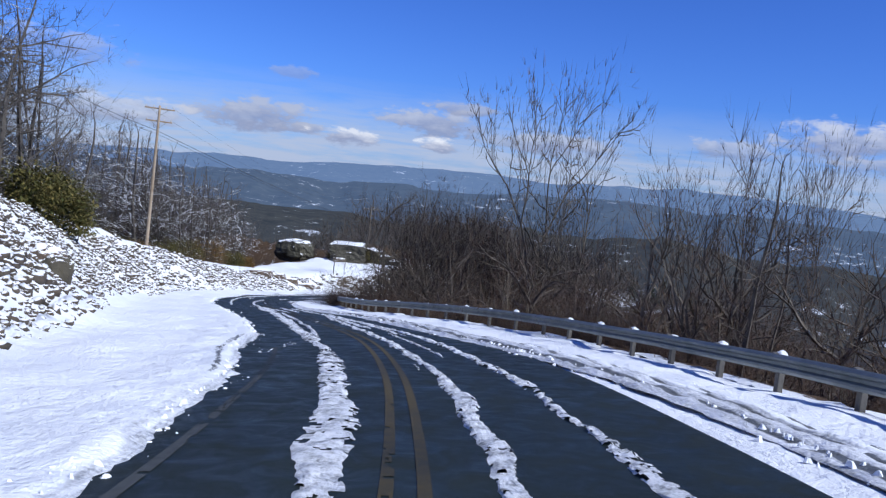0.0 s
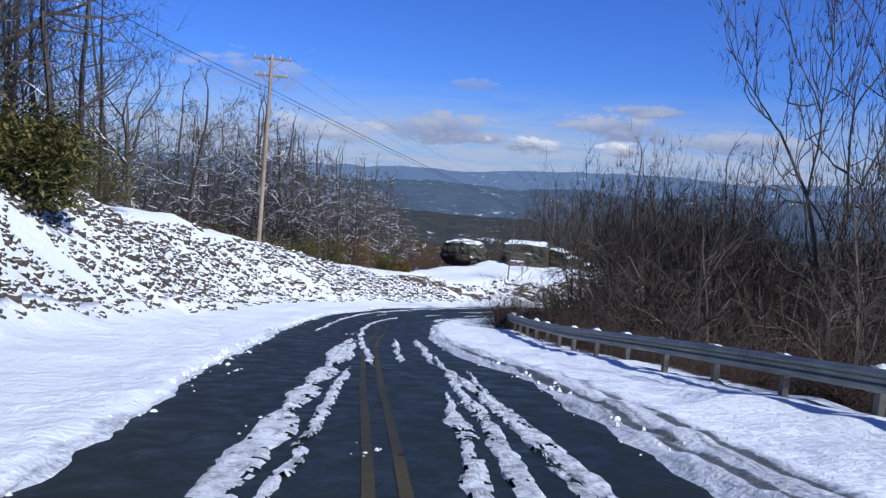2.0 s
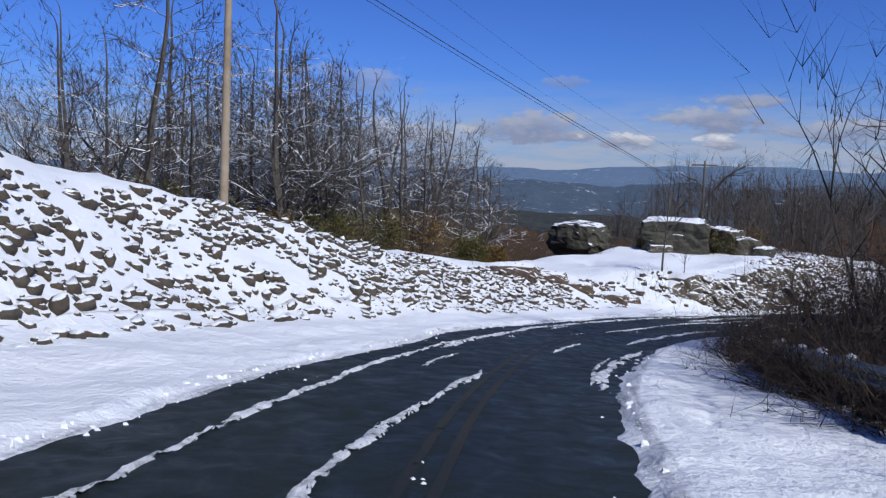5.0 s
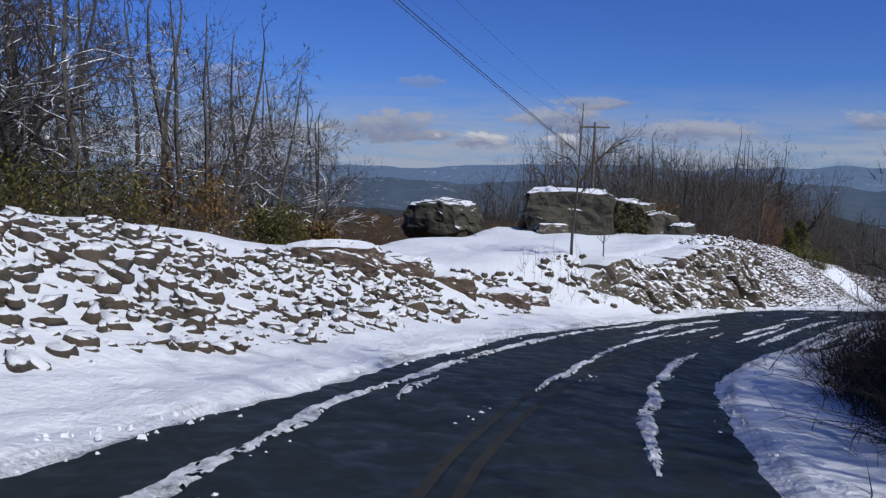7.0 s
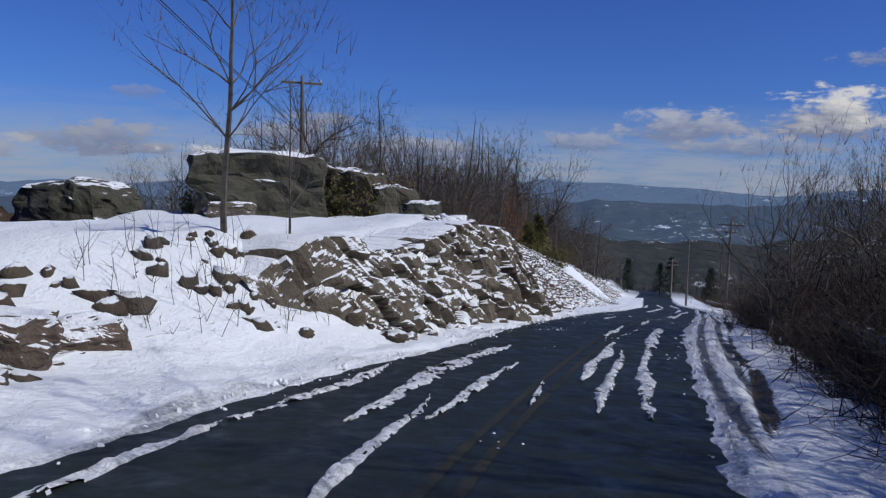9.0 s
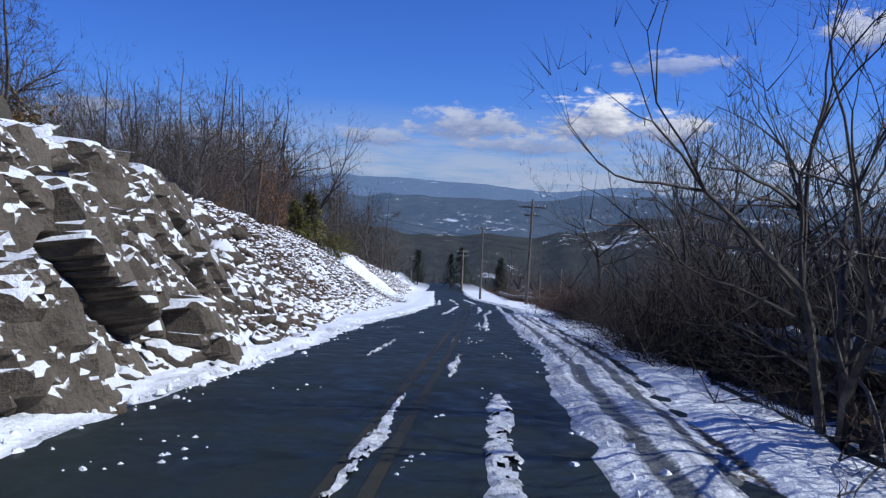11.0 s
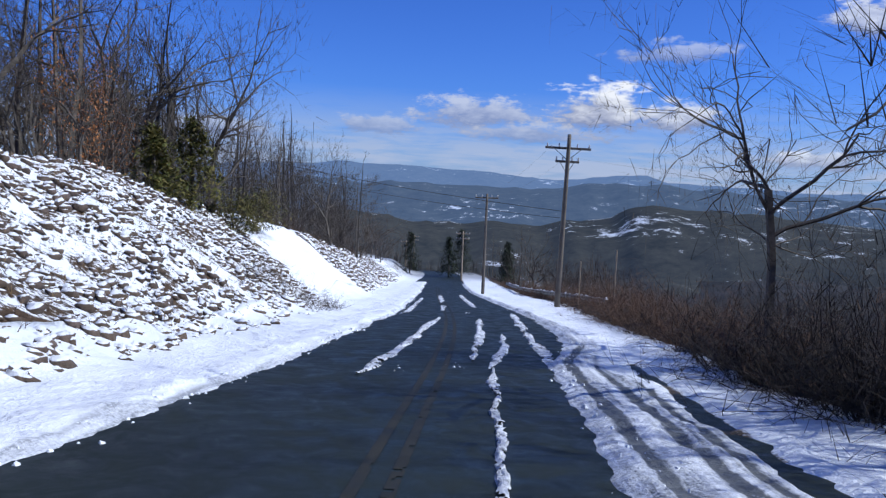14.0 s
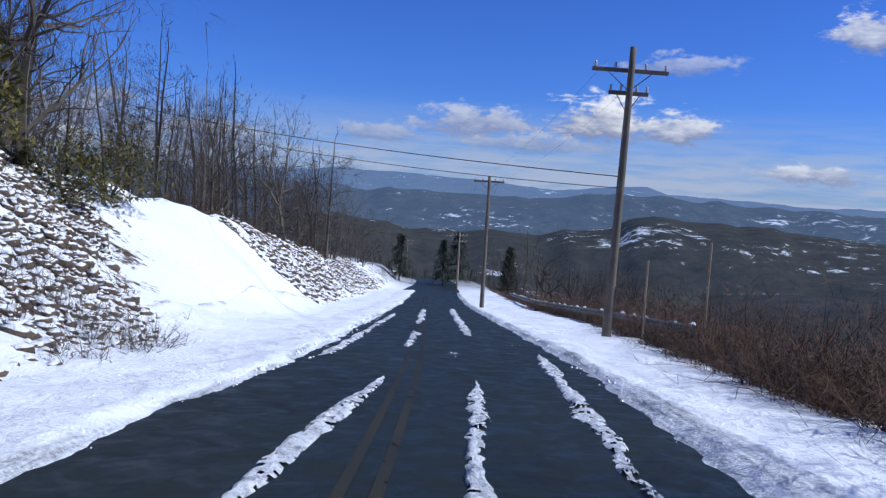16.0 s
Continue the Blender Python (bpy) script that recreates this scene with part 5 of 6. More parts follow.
def leaf_mass(seed, n, rx, ry, rz, size, droop):
    """Blades of an evergreen bush, gathered in clumps."""
    g = random.Random(seed)
    verts, faces = [], []
    clumps = []
    for _ in range(max(6, n // 40)):
        a, b = g.uniform(0, 6.28), g.uniform(0.05, 1.0)
        r = g.uniform(0.5, 1.0)
        clumps.append((rx * r * math.cos(a) * math.sqrt(1 - (b - 0.4) ** 2), ry * r * math.sin(a) * math.sqrt(1 - (b - 0.4) ** 2), rz * b))
    for _ in range(n):
        c = g.choice(clumps)
        p = [c[k] + g.gauss(0, 0.21) * (rx, ry, rz)[k] for k in range(3)]
        p[2] = max(p[2], 0.05)
        a, t = g.uniform(0, 6.28), g.uniform(-0.6, 0.9) - droop
        d = (math.cos(a) * math.cos(t), math.sin(a) * math.cos(t), math.sin(t))
        w = (-math.sin(a), math.cos(a), 0)
        L, W = size * g.uniform(0.7, 1.3), size * 0.2
        i = len(verts)
        verts += [tuple(p), tuple(p[k] + d[k] * L * 0.5 + w[k] * W for k in range(3)), tuple(p[k] + d[k] * L - (0, 0, 0.15 * L)[k] for k in range(3)), tuple(p[k] + d[k] * L * 0.5 - w[k] * W for k in range(3))]
        faces.append((i, i + 1, i + 2, i + 3))
    return verts, [], faces


def bush(x, y, rx, rz, n, label, seed, mat=EVERGREEN, name="evergreen_bush", size=0.2):
    t = thing(name, (x, y, ground_at(x, y) - 0.05), label, "bush", "evergreen bushes on the bank")
    g = random.Random(seed)
    stems = [shoot(g, (0, 0, -0.1), unit((g.uniform(-0.8, 0.8), g.uniform(-0.8, 0.8), 1)), rz * 0.9, 0.03, 0.01, 5, 0.25, 0.05) for _ in range(9)]
    part("woody_base", tubes(stems, 4), BARK, t)
    part("foliage", leaf_mass(seed, n, rx, rx * 0.8, rz, size, 0.2), mat, t)
    return t


bush(-22.6, 43.5, 1.9, 2.0, 4200, "dense olive-green evergreen bush on the bank", 1, EVERGREEN, "evergreen_bush", 0.3)
bush(-19.4, 39.5, 1.6, 2.0, 3400, "olive-green evergreen bush on the bank", 2, EVERGREEN, "evergreen_bush", 0.28)
bush(-23.5, 47.5, 1.8, 2.2, 2600, "olive and rust evergreen bush on the bank", 3)
for k, (x, y, r, h) in enumerate(((-24.6, 82.6, 2.0, 2.3), (-26.3, 80.4, 1.9, 2.0), (-27.5, 77.6, 1.8, 1.7), (-28.6, 74.6, 1.6, 1.5), (-22.4, 85.6, 1.1, 1.3), (-29.5, 71.2, 1.5, 1.5), (-21.6, 88.0, 0.8, 1.0), (-30.0, 68.0, 1.4, 1.6))):
    bush(x, y, r, h, 2600, "olive and rust evergreen bush on the plateau edge", 20 + k, EVERGREEN if k % 3 else OLIVE)
bush(15.7, 148.6, 1.5, 1.7, 1900, "dark green laurel at the top of the cut", 41)
bush(14.4, 146.6, 1.2, 1.4, 1300, "dark green laurel at the top of the cut", 43)
bush(-6.6, 109.5, 1.6, 1.7, 1500, "rust and olive bush behind the boulder", 45, OLIVE)
bush(-8.3, 103.6, 1.3, 1.5, 1500, "dark green shrub beside the boulder", 42)
bush(-13.9, 103.9, 0.7, 0.9, 700, "small green shrub at the foot of the boulder", 44)


CONIFERS = ((66.5, 229.0, 7.5, 2.6), (71.0, 233.0, 9.0, 3.0), (75.5, 224.0, 6.5, 2.4), (79.0, 230.0, 8.0, 2.8), (62.0, 236.0, 8.0, 2.6))


def conifer(x, y, tall, r, seed, label, mat=PINE):
    t = thing("conifer", (x, y, ground_at(x, y) - 0.1), label, "tree", "evergreen trees")
    g = random.Random(seed)
    st = shoot(g, (0, 0, -0.2), (0, 0, 1), tall, 0.14, 0.02, 10, 0.03, 0.1)
    part("trunk", tubes([st], 6), BARK, t)
    verts, faces = [], []
    for i in range(int(tall * 18)):
        h = tall * (0.12 + 0.86 * (i / (tall * 18)))
        a = g.uniform(0, 6.28)
        L = r * (1.06 - h / tall) ** 0.7 * g.uniform(0.55, 1.2)
        for _ in range(30):
            u = g.random() ** 0.6
            p = (math.cos(a) * L * u + g.gauss(0, 0.12), math.sin(a) * L * u + g.gauss(0, 0.12), h - 0.25 * L * u * u + g.gauss(0, 0.1))
            b, q = g.uniform(0, 6.28), g.uniform(-0.7, 0.7)
            d, w = (math.cos(b) * 0.34, math.sin(b) * 0.34, q * 0.34), (-math.sin(b) * 0.06, math.cos(b) * 0.06, 0)
            k = len(verts)
            verts += [tuple(p[c] + w[c] for c in range(3)), tuple(p[c] + d[c] for c in range(3)), tuple(p[c] - w[c] for c in range(3))]
            faces.append((k, k + 1, k + 2))
    part("foliage", (verts, [], faces), mat, t)


conifer(12.2, 145.0, 4.4, 1.9, 3, "green pine at the top of the cut")
conifer(10.2, 141.6, 3.2, 1.6, 8, "green pine at the top of the cut")
conifer(24.8, 187.5, 5.0, 1.8, 4, "green pine among bare trees")
for k, (x, y, tall, r) in enumerate(CONIFERS):
    conifer(x, y, tall, r, 5 + k, "dark conifer beside the far road", NEEDLES_DARK)

# a few oaks that keep their rust-coloured leaves
for k, (x, y, tall) in enumerate(((7.4, 136.6, 5.0), (3.2, 133.5, 5.0), (8.4, 141.6, 4.8))):
    t = plant(x, y, tall, "spread", "brown", label="oak holding rust-coloured dead leaves")
    part("leaves", leaf_mass(60 + k, 1100, 2.4, 2.4, 8.0, 0.24, 0.5), RUSSET, t)


def far_woods(seed, count, label):
    """Thousands of small bare trees on the slopes and in the valley, each a fan of thin limbs."""
    g = random.Random(seed)
    pts = []
    while len(pts) < count:
        a, r = g.uniform(0.1, 2.9), 70 + 520 * g.random() ** 1.9
        x, y = r * math.cos(a) - 5, 60 + r * math.sin(a)
        pts.append((x, y))
    X, Y = np.array([p[0] for p in pts]), np.array([p[1] for p in pts])
    z, s, d = height(X, Y)
    verts, faces = [], []
    for x, y, zz, ss, dd in zip(X, Y, z, s, d):
        if (-105 < dd < 45 and ss < 300) or math.hypot(x + 20, y - 90) < 45:
            continue
        h = g.uniform(5, 9)
        for k in range(11):
            a = g.uniform(0, 6.28)
            lo, tip = h * g.uniform(0, 0.5) * (k > 0), h * g.uniform(0.7, 1.0)
            w, o = (0.1 if k == 0 else 0.045), (0.1 if k == 0 else g.uniform(0.6, 2.2))
            ca, sa = math.cos(a), math.sin(a)
            i = len(verts)
            verts += [(x - sa * w, y + ca * w, zz + lo), (x + sa * w, y - ca * w, zz + lo), (x + ca * o, y + sa * o, zz + tip)]
            faces.append((i, i + 1, i + 2))
    tagged(part("far_woods", (verts, [], faces), TWIG_GREY), label, "woods", "", "stuff")


far_woods(77, 15000, "grey leafless woods covering the slopes and valley")


def slope_woods(seed, count, mat, label, span=(100, 340), near=26):
    """Leafless woods on the slope below the road, each tree a trunk and a crown of thin limbs."""
    g = random.Random(seed)
    sd = [(g.uniform(*span), -near - 100 * g.random() ** 1.2) for _ in range(count)]
    X, Y = at_road(np.array([q[0] for q in sd]), np.array([q[1] for q in sd]))
    z = height(X, Y)[0]
    verts, faces = [], []
    for x, y, zz, q in zip(X, Y, z, sd):
        h = (3.6 + 0.13 * (-15 - q[1])) * g.uniform(0.8, 1.2) if q[1] > -40 else g.uniform(5.0, 8.0)
        for k in range(64):
            a = g.uniform(0, 6.28)
            ca, sa = math.cos(a), math.sin(a)
            if k == 0:
                lo, tip, w, o, m = 0.0, h * 0.75, 0.05, 0.2, 0.0
            else:
                lo = h * g.uniform(0.15, 0.75)
                up = g.uniform(-0.1, 0.8)
                tip, w, o, m = lo + (h - lo) * up * 0.6, 0.014, h * g.uniform(0.12, 0.4), h * g.uniform(0, 0.16)
            i = len(verts)
            verts += [(x + ca * m - sa * w, y + sa * m + ca * w, zz + lo), (x + ca * m + sa * w, y + sa * m - ca * w, zz + lo), (x + ca * (o + m), y + sa * (o + m), zz + tip)]
            faces.append((i, i + 1, i + 2))
    tagged(part("slope_woods", (verts, [], faces), mat), label, "woods", "", "stuff")


slope_woods(81, 2300, TWIG_BROWN, "brown leafless woods on the slope below the road")
slope_woods(82, 2300, TWIG_GREY, "grey leafless woods on the slope below the road")
slope_woods(83, 700, TWIG_BROWN, "brown leafless woods below the first guard rail", (-30, 52), 20)
slope_woods(84, 500, TWIG_GREY, "grey leafless woods below the first guard rail", (-30, 52), 20)


# ---- guard rail ----
def box(bm, cx, cy, cz, sx, sy, sz, bevel=0.0):
    geo = bmesh.ops.create_cube(bm, size=1.0, matrix=Matrix.Translation((cx, cy, cz)) @ Matrix.Diagonal((sx, sy, sz, 1)))
    if bevel:
        edges = {e for v in geo["verts"] for e in v.link_edges}
        bmesh.ops.bevel(bm, geom=list(edges), offset=bevel, segments=1, affect="EDGES")


def rail_d(s):
    return np.interp(s, RAIL[:, 0], RAIL[:, 1])


def guard_rail(s0, s1, label):
    x0, y0 = (float(v) for v in at_road(s0, rail_d(s0)))
    rail = thing("guard_rail", (x0, y0, float(road_z(s0))), label, "guard rail")
    s = np.arange(s0, s1, 0.6)
    cx, cy = at_road(s, rail_d(s))
    cz = surf(s, rail_d(s)) + 0.55
    prof = [(0.0, -0.155), (0.035, -0.135), (0.085, -0.1), (0.085, -0.06), (0.03, -0.025), (0.03, 0.025), (0.085, 0.06), (0.085, 0.1), (0.035, 0.135), (0.0, 0.155), (-0.012, 0.155), (0.018, 0.025), (0.018, -0.025), (-0.012, -0.155)]
    nx, ny = np.interp(s, SS, left_n[:, 0]), np.interp(s, SS, left_n[:, 1])
    verts, faces, m = [], [], len(prof)
    for i in range(len(s)):
        for o, h in prof:
            verts.append((cx[i] + nx[i] * o - x0, cy[i] + ny[i] * o - y0, cz[i] + h - float(road_z(s0))))
    for i in range(len(s) - 1):
        for k in range(m):
            k2 = (k + 1) % m
            faces.append((i * m + k, (i + 1) * m + k, (i + 1) * m + k2, i * m + k2))
    part("beam", (verts, [], faces), STEEL, rail, "galvanised W-beam")
    bm = bmesh.new()
    box(bm, -0.19, 0, -0.16, 0.11, 0.12, 1.6, 0.012)
    post_me = bpy.data.meshes.new("post")
    bm.to_mesh(post_me)
    bm.free()
    post_me.materials.append(RAIL_WOOD)
    bm = bmesh.new()
    box(bm, -0.065, 0, 0.55, 0.13, 0.1, 0.34, 0.012)
    block_me = bpy.data.meshes.new("block")
    bm.to_mesh(block_me)
    bm.free()
    block_me.materials.append(RAIL_WOOD)
    caps = []
    for k in range(3):
        bm = bmesh.new()
        bmesh.ops.create_icosphere(bm, subdivisions=2, radius=0.5)
        for v in bm.verts:
            v.co += 0.12 * noise.noise_vector(v.co * 2.5 + Vector((k * 7, 0, 0)))
            v.co.z = max(v.co.z, -0.12)
        me = bpy.data.meshes.new("snow_cap")
        bm.to_mesh(me)
        bm.free()
        me.materials.append(SNOW)
        me.polygons.foreach_set("use_smooth", [True] * len(me.polygons))
        caps.append(me)
    g = random.Random(3)
    for q in np.arange(s0 + 0.9, s1 - 0.5, 1.905):
        px, py = (float(v) for v in at_road(q, rail_d(q)))
        ang = math.degrees(math.atan2(float(np.interp(q, SS, left_n[:, 1])), float(np.interp(q, SS, left_n[:, 0]))))
        base = pose(px - x0, py - y0, float(surf(q, rail_d(q))) - float(road_z(s0)), 0, 0, ang)
        for nm, me in (("post", post_me), ("block", block_me)):
            o = new(nm, me)
            o.parent = rail
            o.matrix_basis = base
        if g.random() < 0.8:
            o = new("snow_cap", g.choice(caps))
            o.parent = rail
            o.matrix_basis = base @ pose(-0.17, 0, 0.66, 0, 0, g.uniform(0, 360)) @ Matrix.Diagonal((0.24, 0.24, 0.16 * g.uniform(0.6, 1.4), 1))


guard_rail(-6, 64, "galvanised steel guard rail with snow-capped wooden posts")
guard_rail(80, 112, "galvanised steel guard rail beside the snowy shoulder")


# ---- utility poles and cables ----
def utility_pole(x, y, top, arms, mat, label, turn, lean=(0, 0), tank=False, low=None):
    z = ground_at(x, y) - 0.3 if low is None else low
    p = thing("utility_pole", (x, y, z), label, "utility pole", "utility poles along the road")
    p.matrix_world = pose(x, y, z, lean[0], lean[1], turn)
    h = top - z
    n = 12
    ch = [((0, 0, h * i / n), 0.15 - 0.055 * i / n) for i in range(n + 1)] + [((0, 0, h + 0.02), 0.02)]
    part("shaft", tubes([ch], 12), mat, p, smooth=True)
    for down, length in arms:
        bm = bmesh.new()
        box(bm, 0, 0.13, h - down, length, 0.1, 0.12, 0.01)
        arm = part("crossarm", bm, mat, p)
        for sx in (-1, 1):
            part("brace", tubes([[((sx * length * 0.3, 0.15, h - down - 0.03), 0.015), ((0, 0.12, h - down - 0.6), 0.015)]], 5), STEEL, p)
        for f in (-0.46, -0.2, 0.2, 0.46):
            c = [((f * length, 0.13, h - down + 0.05), 0.02), ((f * length, 0.13, h - down + 0.11), 0.05), ((f * length, 0.13, h - down + 0.16), 0.03), ((f * length, 0.13, h - down + 0.2), 0.05), ((f * length, 0.13, h - down + 0.24), 0.015)]
            part("insulator", tubes([c], 8), CERAMIC, arm, "white ceramic insulator", True)
    if tank:
        c = [((0.28, 0, h - 2.2), 0.02), ((0.28, 0, h - 2.2), 0.2), ((0.28, 0, h - 1.45), 0.2), ((0.28, 0, h - 1.38), 0.16), ((0.28, 0, h - 1.36), 0.02)]
        tk = part("transformer", tubes([c], 14), TANK, p, "grey transformer can")
        part("bushing", tubes([[((0.28, 0.05, h - 1.38), 0.04), ((0.28, 0.05, h - 1.18), 0.02)]], 7), CERAMIC, tk)
        part("cutout", tubes([[((-0.2, 0.1, h - 1.1), 0.03), ((-0.34, 0.12, h - 1.4), 0.03)]], 6), CERAMIC, p)
    return p


def cable(a, b, sag, r=0.014, label="black overhead cable between poles"):
    pts = []
    for i in range(25):
        u = i / 24
        pts.append(((a[0] + (b[0] - a[0]) * u, a[1] + (b[1] - a[1]) * u, a[2] + (b[2] - a[2]) * u - 4 * sag * u * (1 - u)), r))
    ob = part("cable", tubes([pts], 5), CABLE)
    return tagged(ob, label, "cable", "overhead cables")


utility_pole(-24.5, 65.0, 4.3, ((0.25, 2.4), (1.3, 2.1)), POLE, "weathered wooden utility pole with two crossarms on the snowy bank", 12, (0, 2.0))
utility_pole(-10.2, 116.0, -5.4, ((0.35, 2.2),), POLE_DARK, "dark wooden utility pole with one crossarm behind the boulder", 10)
utility_pole(29.5, 140.2, -13.55, ((0.68, 2.3), (1.35, 1.2)), POLE_DARK, "weathered wooden utility pole with two braced crossarms beside the road", -25, (0, 1.0))
utility_pole(39.0, 165.6, -17.4, ((0.35, 2.0),), POLE_DARK, "wooden utility pole with one crossarm below the road", -25)
utility_pole(62.0, 215.0, -24.9, ((0.4, 2.2), (1.2, 2.0)), POLE, "distant utility pole with two crossarms", -25)
utility_pole(78.3, 277.0, -32.4, ((0.4, 2.6), (1.3, 2.2)), POLE, "distant utility pole with two crossarms", -20)
utility_pole(87.7, 294.0, -32.8, ((0.4, 2.6), (1.3, 2.2)), POLE, "distant utility pole with two crossarms", -20)
utility_pole(-24.0, 22.0, 9.6, ((0.3, 2.4),), POLE, "wooden utility pole on the hill above the bank", 0)
for o, r in ((0.0, 0.02), (0.5, 0.013)):
    cable((-24.0 + o, 22.0, 9.0 - o), (-24.15 + o * 0.2, 65.0, 2.2 - o * 0.6), 0.8, r)
    cable((-24.15 + o * 0.2, 65.0, 2.2 - o * 0.6), (-10.2 + o * 0.3, 116.0, -8.4 - o * 0.4), 0.3, r)
for o in (-1.0, 1.0):
    cable((-24.1 + o * 0.97, 65.0 + o * 0.2, 4.25), (-10.2 + o * 0.9, 116.0, -5.6), 1.6, 0.006)
cable((29.5, 140.2, -17.4), (17.0, 168.0, -14.6), 0.35, 0.016)
cable((29.5, 140.2, -17.75), (16.0, 166.0, -15.1), 0.5, 0.012)
for o in (-1.05, 1.05):
    cable((29.5 + o, 140.2 + o * 0.4, -14.1), (39.0 + o, 165.6 + o * 0.4, -17.6), 0.5, 0.003)
    cable((39.0 + o, 165.6 + o * 0.4, -17.6), (62.0 + o, 215.0, -25.2), 0.9, 0.004)
for x, y, top in ((31.6, 138.3, -19.2), (30.4, 139.6, -19.9)):
    z = ground_at(x, y) - 0.1
    st = thing("marker_post", (x, y, z), "pale wooden marker post in the brush", "post", "marker posts")
    part("shaft", tubes([[((0, 0, 0), 0.035), ((0, 0, top - z), 0.03), ((0.01, 0, top - z + 0.02), 0.01)]], 8), POLE, st)


# ---- small building among the trees ----
def shed(x, y, turn, w, l, h):
    z = ground_at(x, y)
    t = thing("house", (x, y, z - 0.2), "pale small house with a snowy roof among bare trees", "house", "", turn)
    bm = bmesh.new()
    box(bm, 0, 0, h / 2, w, l, h)
    part("wall", bm, WALL_WHITE, t)
    vs = [(-w / 2 - 0.3, -l / 2 - 0.3, h), (w / 2 + 0.3, -l / 2 - 0.3, h), (0, -l / 2 - 0.3, h + w * 0.32), (-w / 2 - 0.3, l / 2 + 0.3, h), (w / 2 + 0.3, l / 2 + 0.3, h), (0, l / 2 + 0.3, h + w * 0.32)]
    part("roof", (vs, [], [(0, 1, 2), (5, 4, 3), (0, 2, 5, 3), (1, 4, 5, 2), (0, 3, 4, 1)]), SNOW, t)
    for sx in (-0.28, 0.28):
        bm = bmesh.new()
        box(bm, sx * w, -l / 2 - 0.02, h * 0.55, 0.8, 0.06, 1.0)
        part("window", bm, CABLE, t)


shed(25.0, 191.0, 25, 3.0, 4.5, 1.3)
guard_rail(150, 205, "galvanised steel guard rail along the far shoulder")


# ---- rocks ----
def round_stone(name, seed, squash, mat):
    bm = bmesh.new()
    bmesh.ops.create_icosphere(bm, subdivisions=2 if name == "stone" else 1, radius=0.5)
    off = Vector((seed * 2.3, seed * 0.7, seed))
    for v in bm.verts:
        v.co += 0.36 * noise.noise_vector(v.co * 1.6 + off) + 0.16 * noise.noise_vector(v.co * 4.0 + off)
        v.co = Vector((v.co.x * squash[0], v.co.y * squash[1], v.co.z * squash[2]))
    me = bpy.data.meshes.new(name)
    bm.to_mesh(me)
    bm.free()
    me.materials.append(mat)
    me.polygons.foreach_set("use_smooth", [True] * len(me.polygons))
    return me


def hull_mesh(name, seed, n, squash, mat):
    g = random.Random(seed)
    bm = bmesh.new()
    for _ in range(n):
        v = Vector((g.gauss(0, 1), g.gauss(0, 1), g.gauss(0, 1))).normalized() * g.uniform(0.42, 0.54)
        bm.verts.new((v.x * squash[0], v.y * squash[1], v.z * squash[2]))
    res = bmesh.ops.convex_hull(bm, input=list(bm.verts))
    bmesh.ops.delete(bm, geom=[e for e in res["geom_interior"] if isinstance(e, bmesh.types.BMVert)], context="VERTS")
    bmesh.ops.recalc_face_normals(bm, faces=list(bm.faces))
    me = bpy.data.meshes.new(name)
    bm.to_mesh(me)
    bm.free()
    me.materials.append(mat)
    return me


STONES = [round_stone("stone", k, (1.1, 0.85, 0.85), ROCK_BURIED) for k in range(10)]
PEBBLES = [round_stone("small_stone", 40 + k, (1.1, 0.85, 0.85), ROCK_BURIED) for k in range(8)]
RUBBLE = [round_stone("rubble_stone", 20 + k, (1.05, 0.8, 0.8), ROCK_RUSSET) for k in range(8)]
BLOCKS = [hull_mesh("ledge_block", 200 + k, 15, (1.1, 0.8, 0.8), ROCK_CAP) for k in range(6)]


def boulder(name, x, y, z, sx, sy, sz, turn, seed, label, snow_top, dome=0.16, mat=ROCK_LICHEN):
    t = thing(name, (x, y, z), label, "boulder", "boulders on the plateau", turn)
    bm = bmesh.new()
    bmesh.ops.create_cube(bm, size=1.0)
    bmesh.ops.subdivide_edges(bm, edges=list(bm.edges), cuts=19, use_grid_fill=True)
    off = Vector((seed * 3.1, seed * 1.7, 0))
    for v in bm.verts:
        c = v.co.copy()
        r = c.normalized() * 0.62
        c = c.lerp(r, dome)
        # bedding: slabs that step in and out
        step = 0.02 * math.sin(c.z * 17 + seed) + 0.09 * noise.noise(Vector((c.x * 1.4, c.y * 1.4, c.z * 3)) + off)
        c.x *= 1 + step
        c.y *= 1 + step
        c += 0.1 * noise.noise_vector(c * 2.2 + off) + 0.05 * noise.noise_vector(c * 6 + off) + 0.02 * noise.noise_vector(c * 15 + off)
        v.co = Vector((c.x * sx, c.y * sy, (c.z + 0.45) * sz))
    part("rock", bm, mat, t)
    bm = bmesh.new()
    bmesh.ops.create_grid(bm, x_segments=26, y_segments=20, size=0.5)
    for v in bm.verts:
        e = max(abs(v.co.x), abs(v.co.y)) * 2
        wob = 0.86 + 0.22 * noise.noise(v.co * 3.4 + off)
        x2, y2 = v.co.x * wob, v.co.y * wob
        v.co = Vector((x2 * sx * 0.96 * snow_top[0], y2 * sy * 0.98, sz * (0.9 + snow_top[1]) + 0.12 * (1 - e ** 6) + 0.1 * noise.noise(Vector((x2 * 3, y2 * 3, seed))) - 0.28 * max(0, e - 0.82) * 3))
    part("snow_slab", bm, SNOW, t, "thick slab of snow", True)
    return t


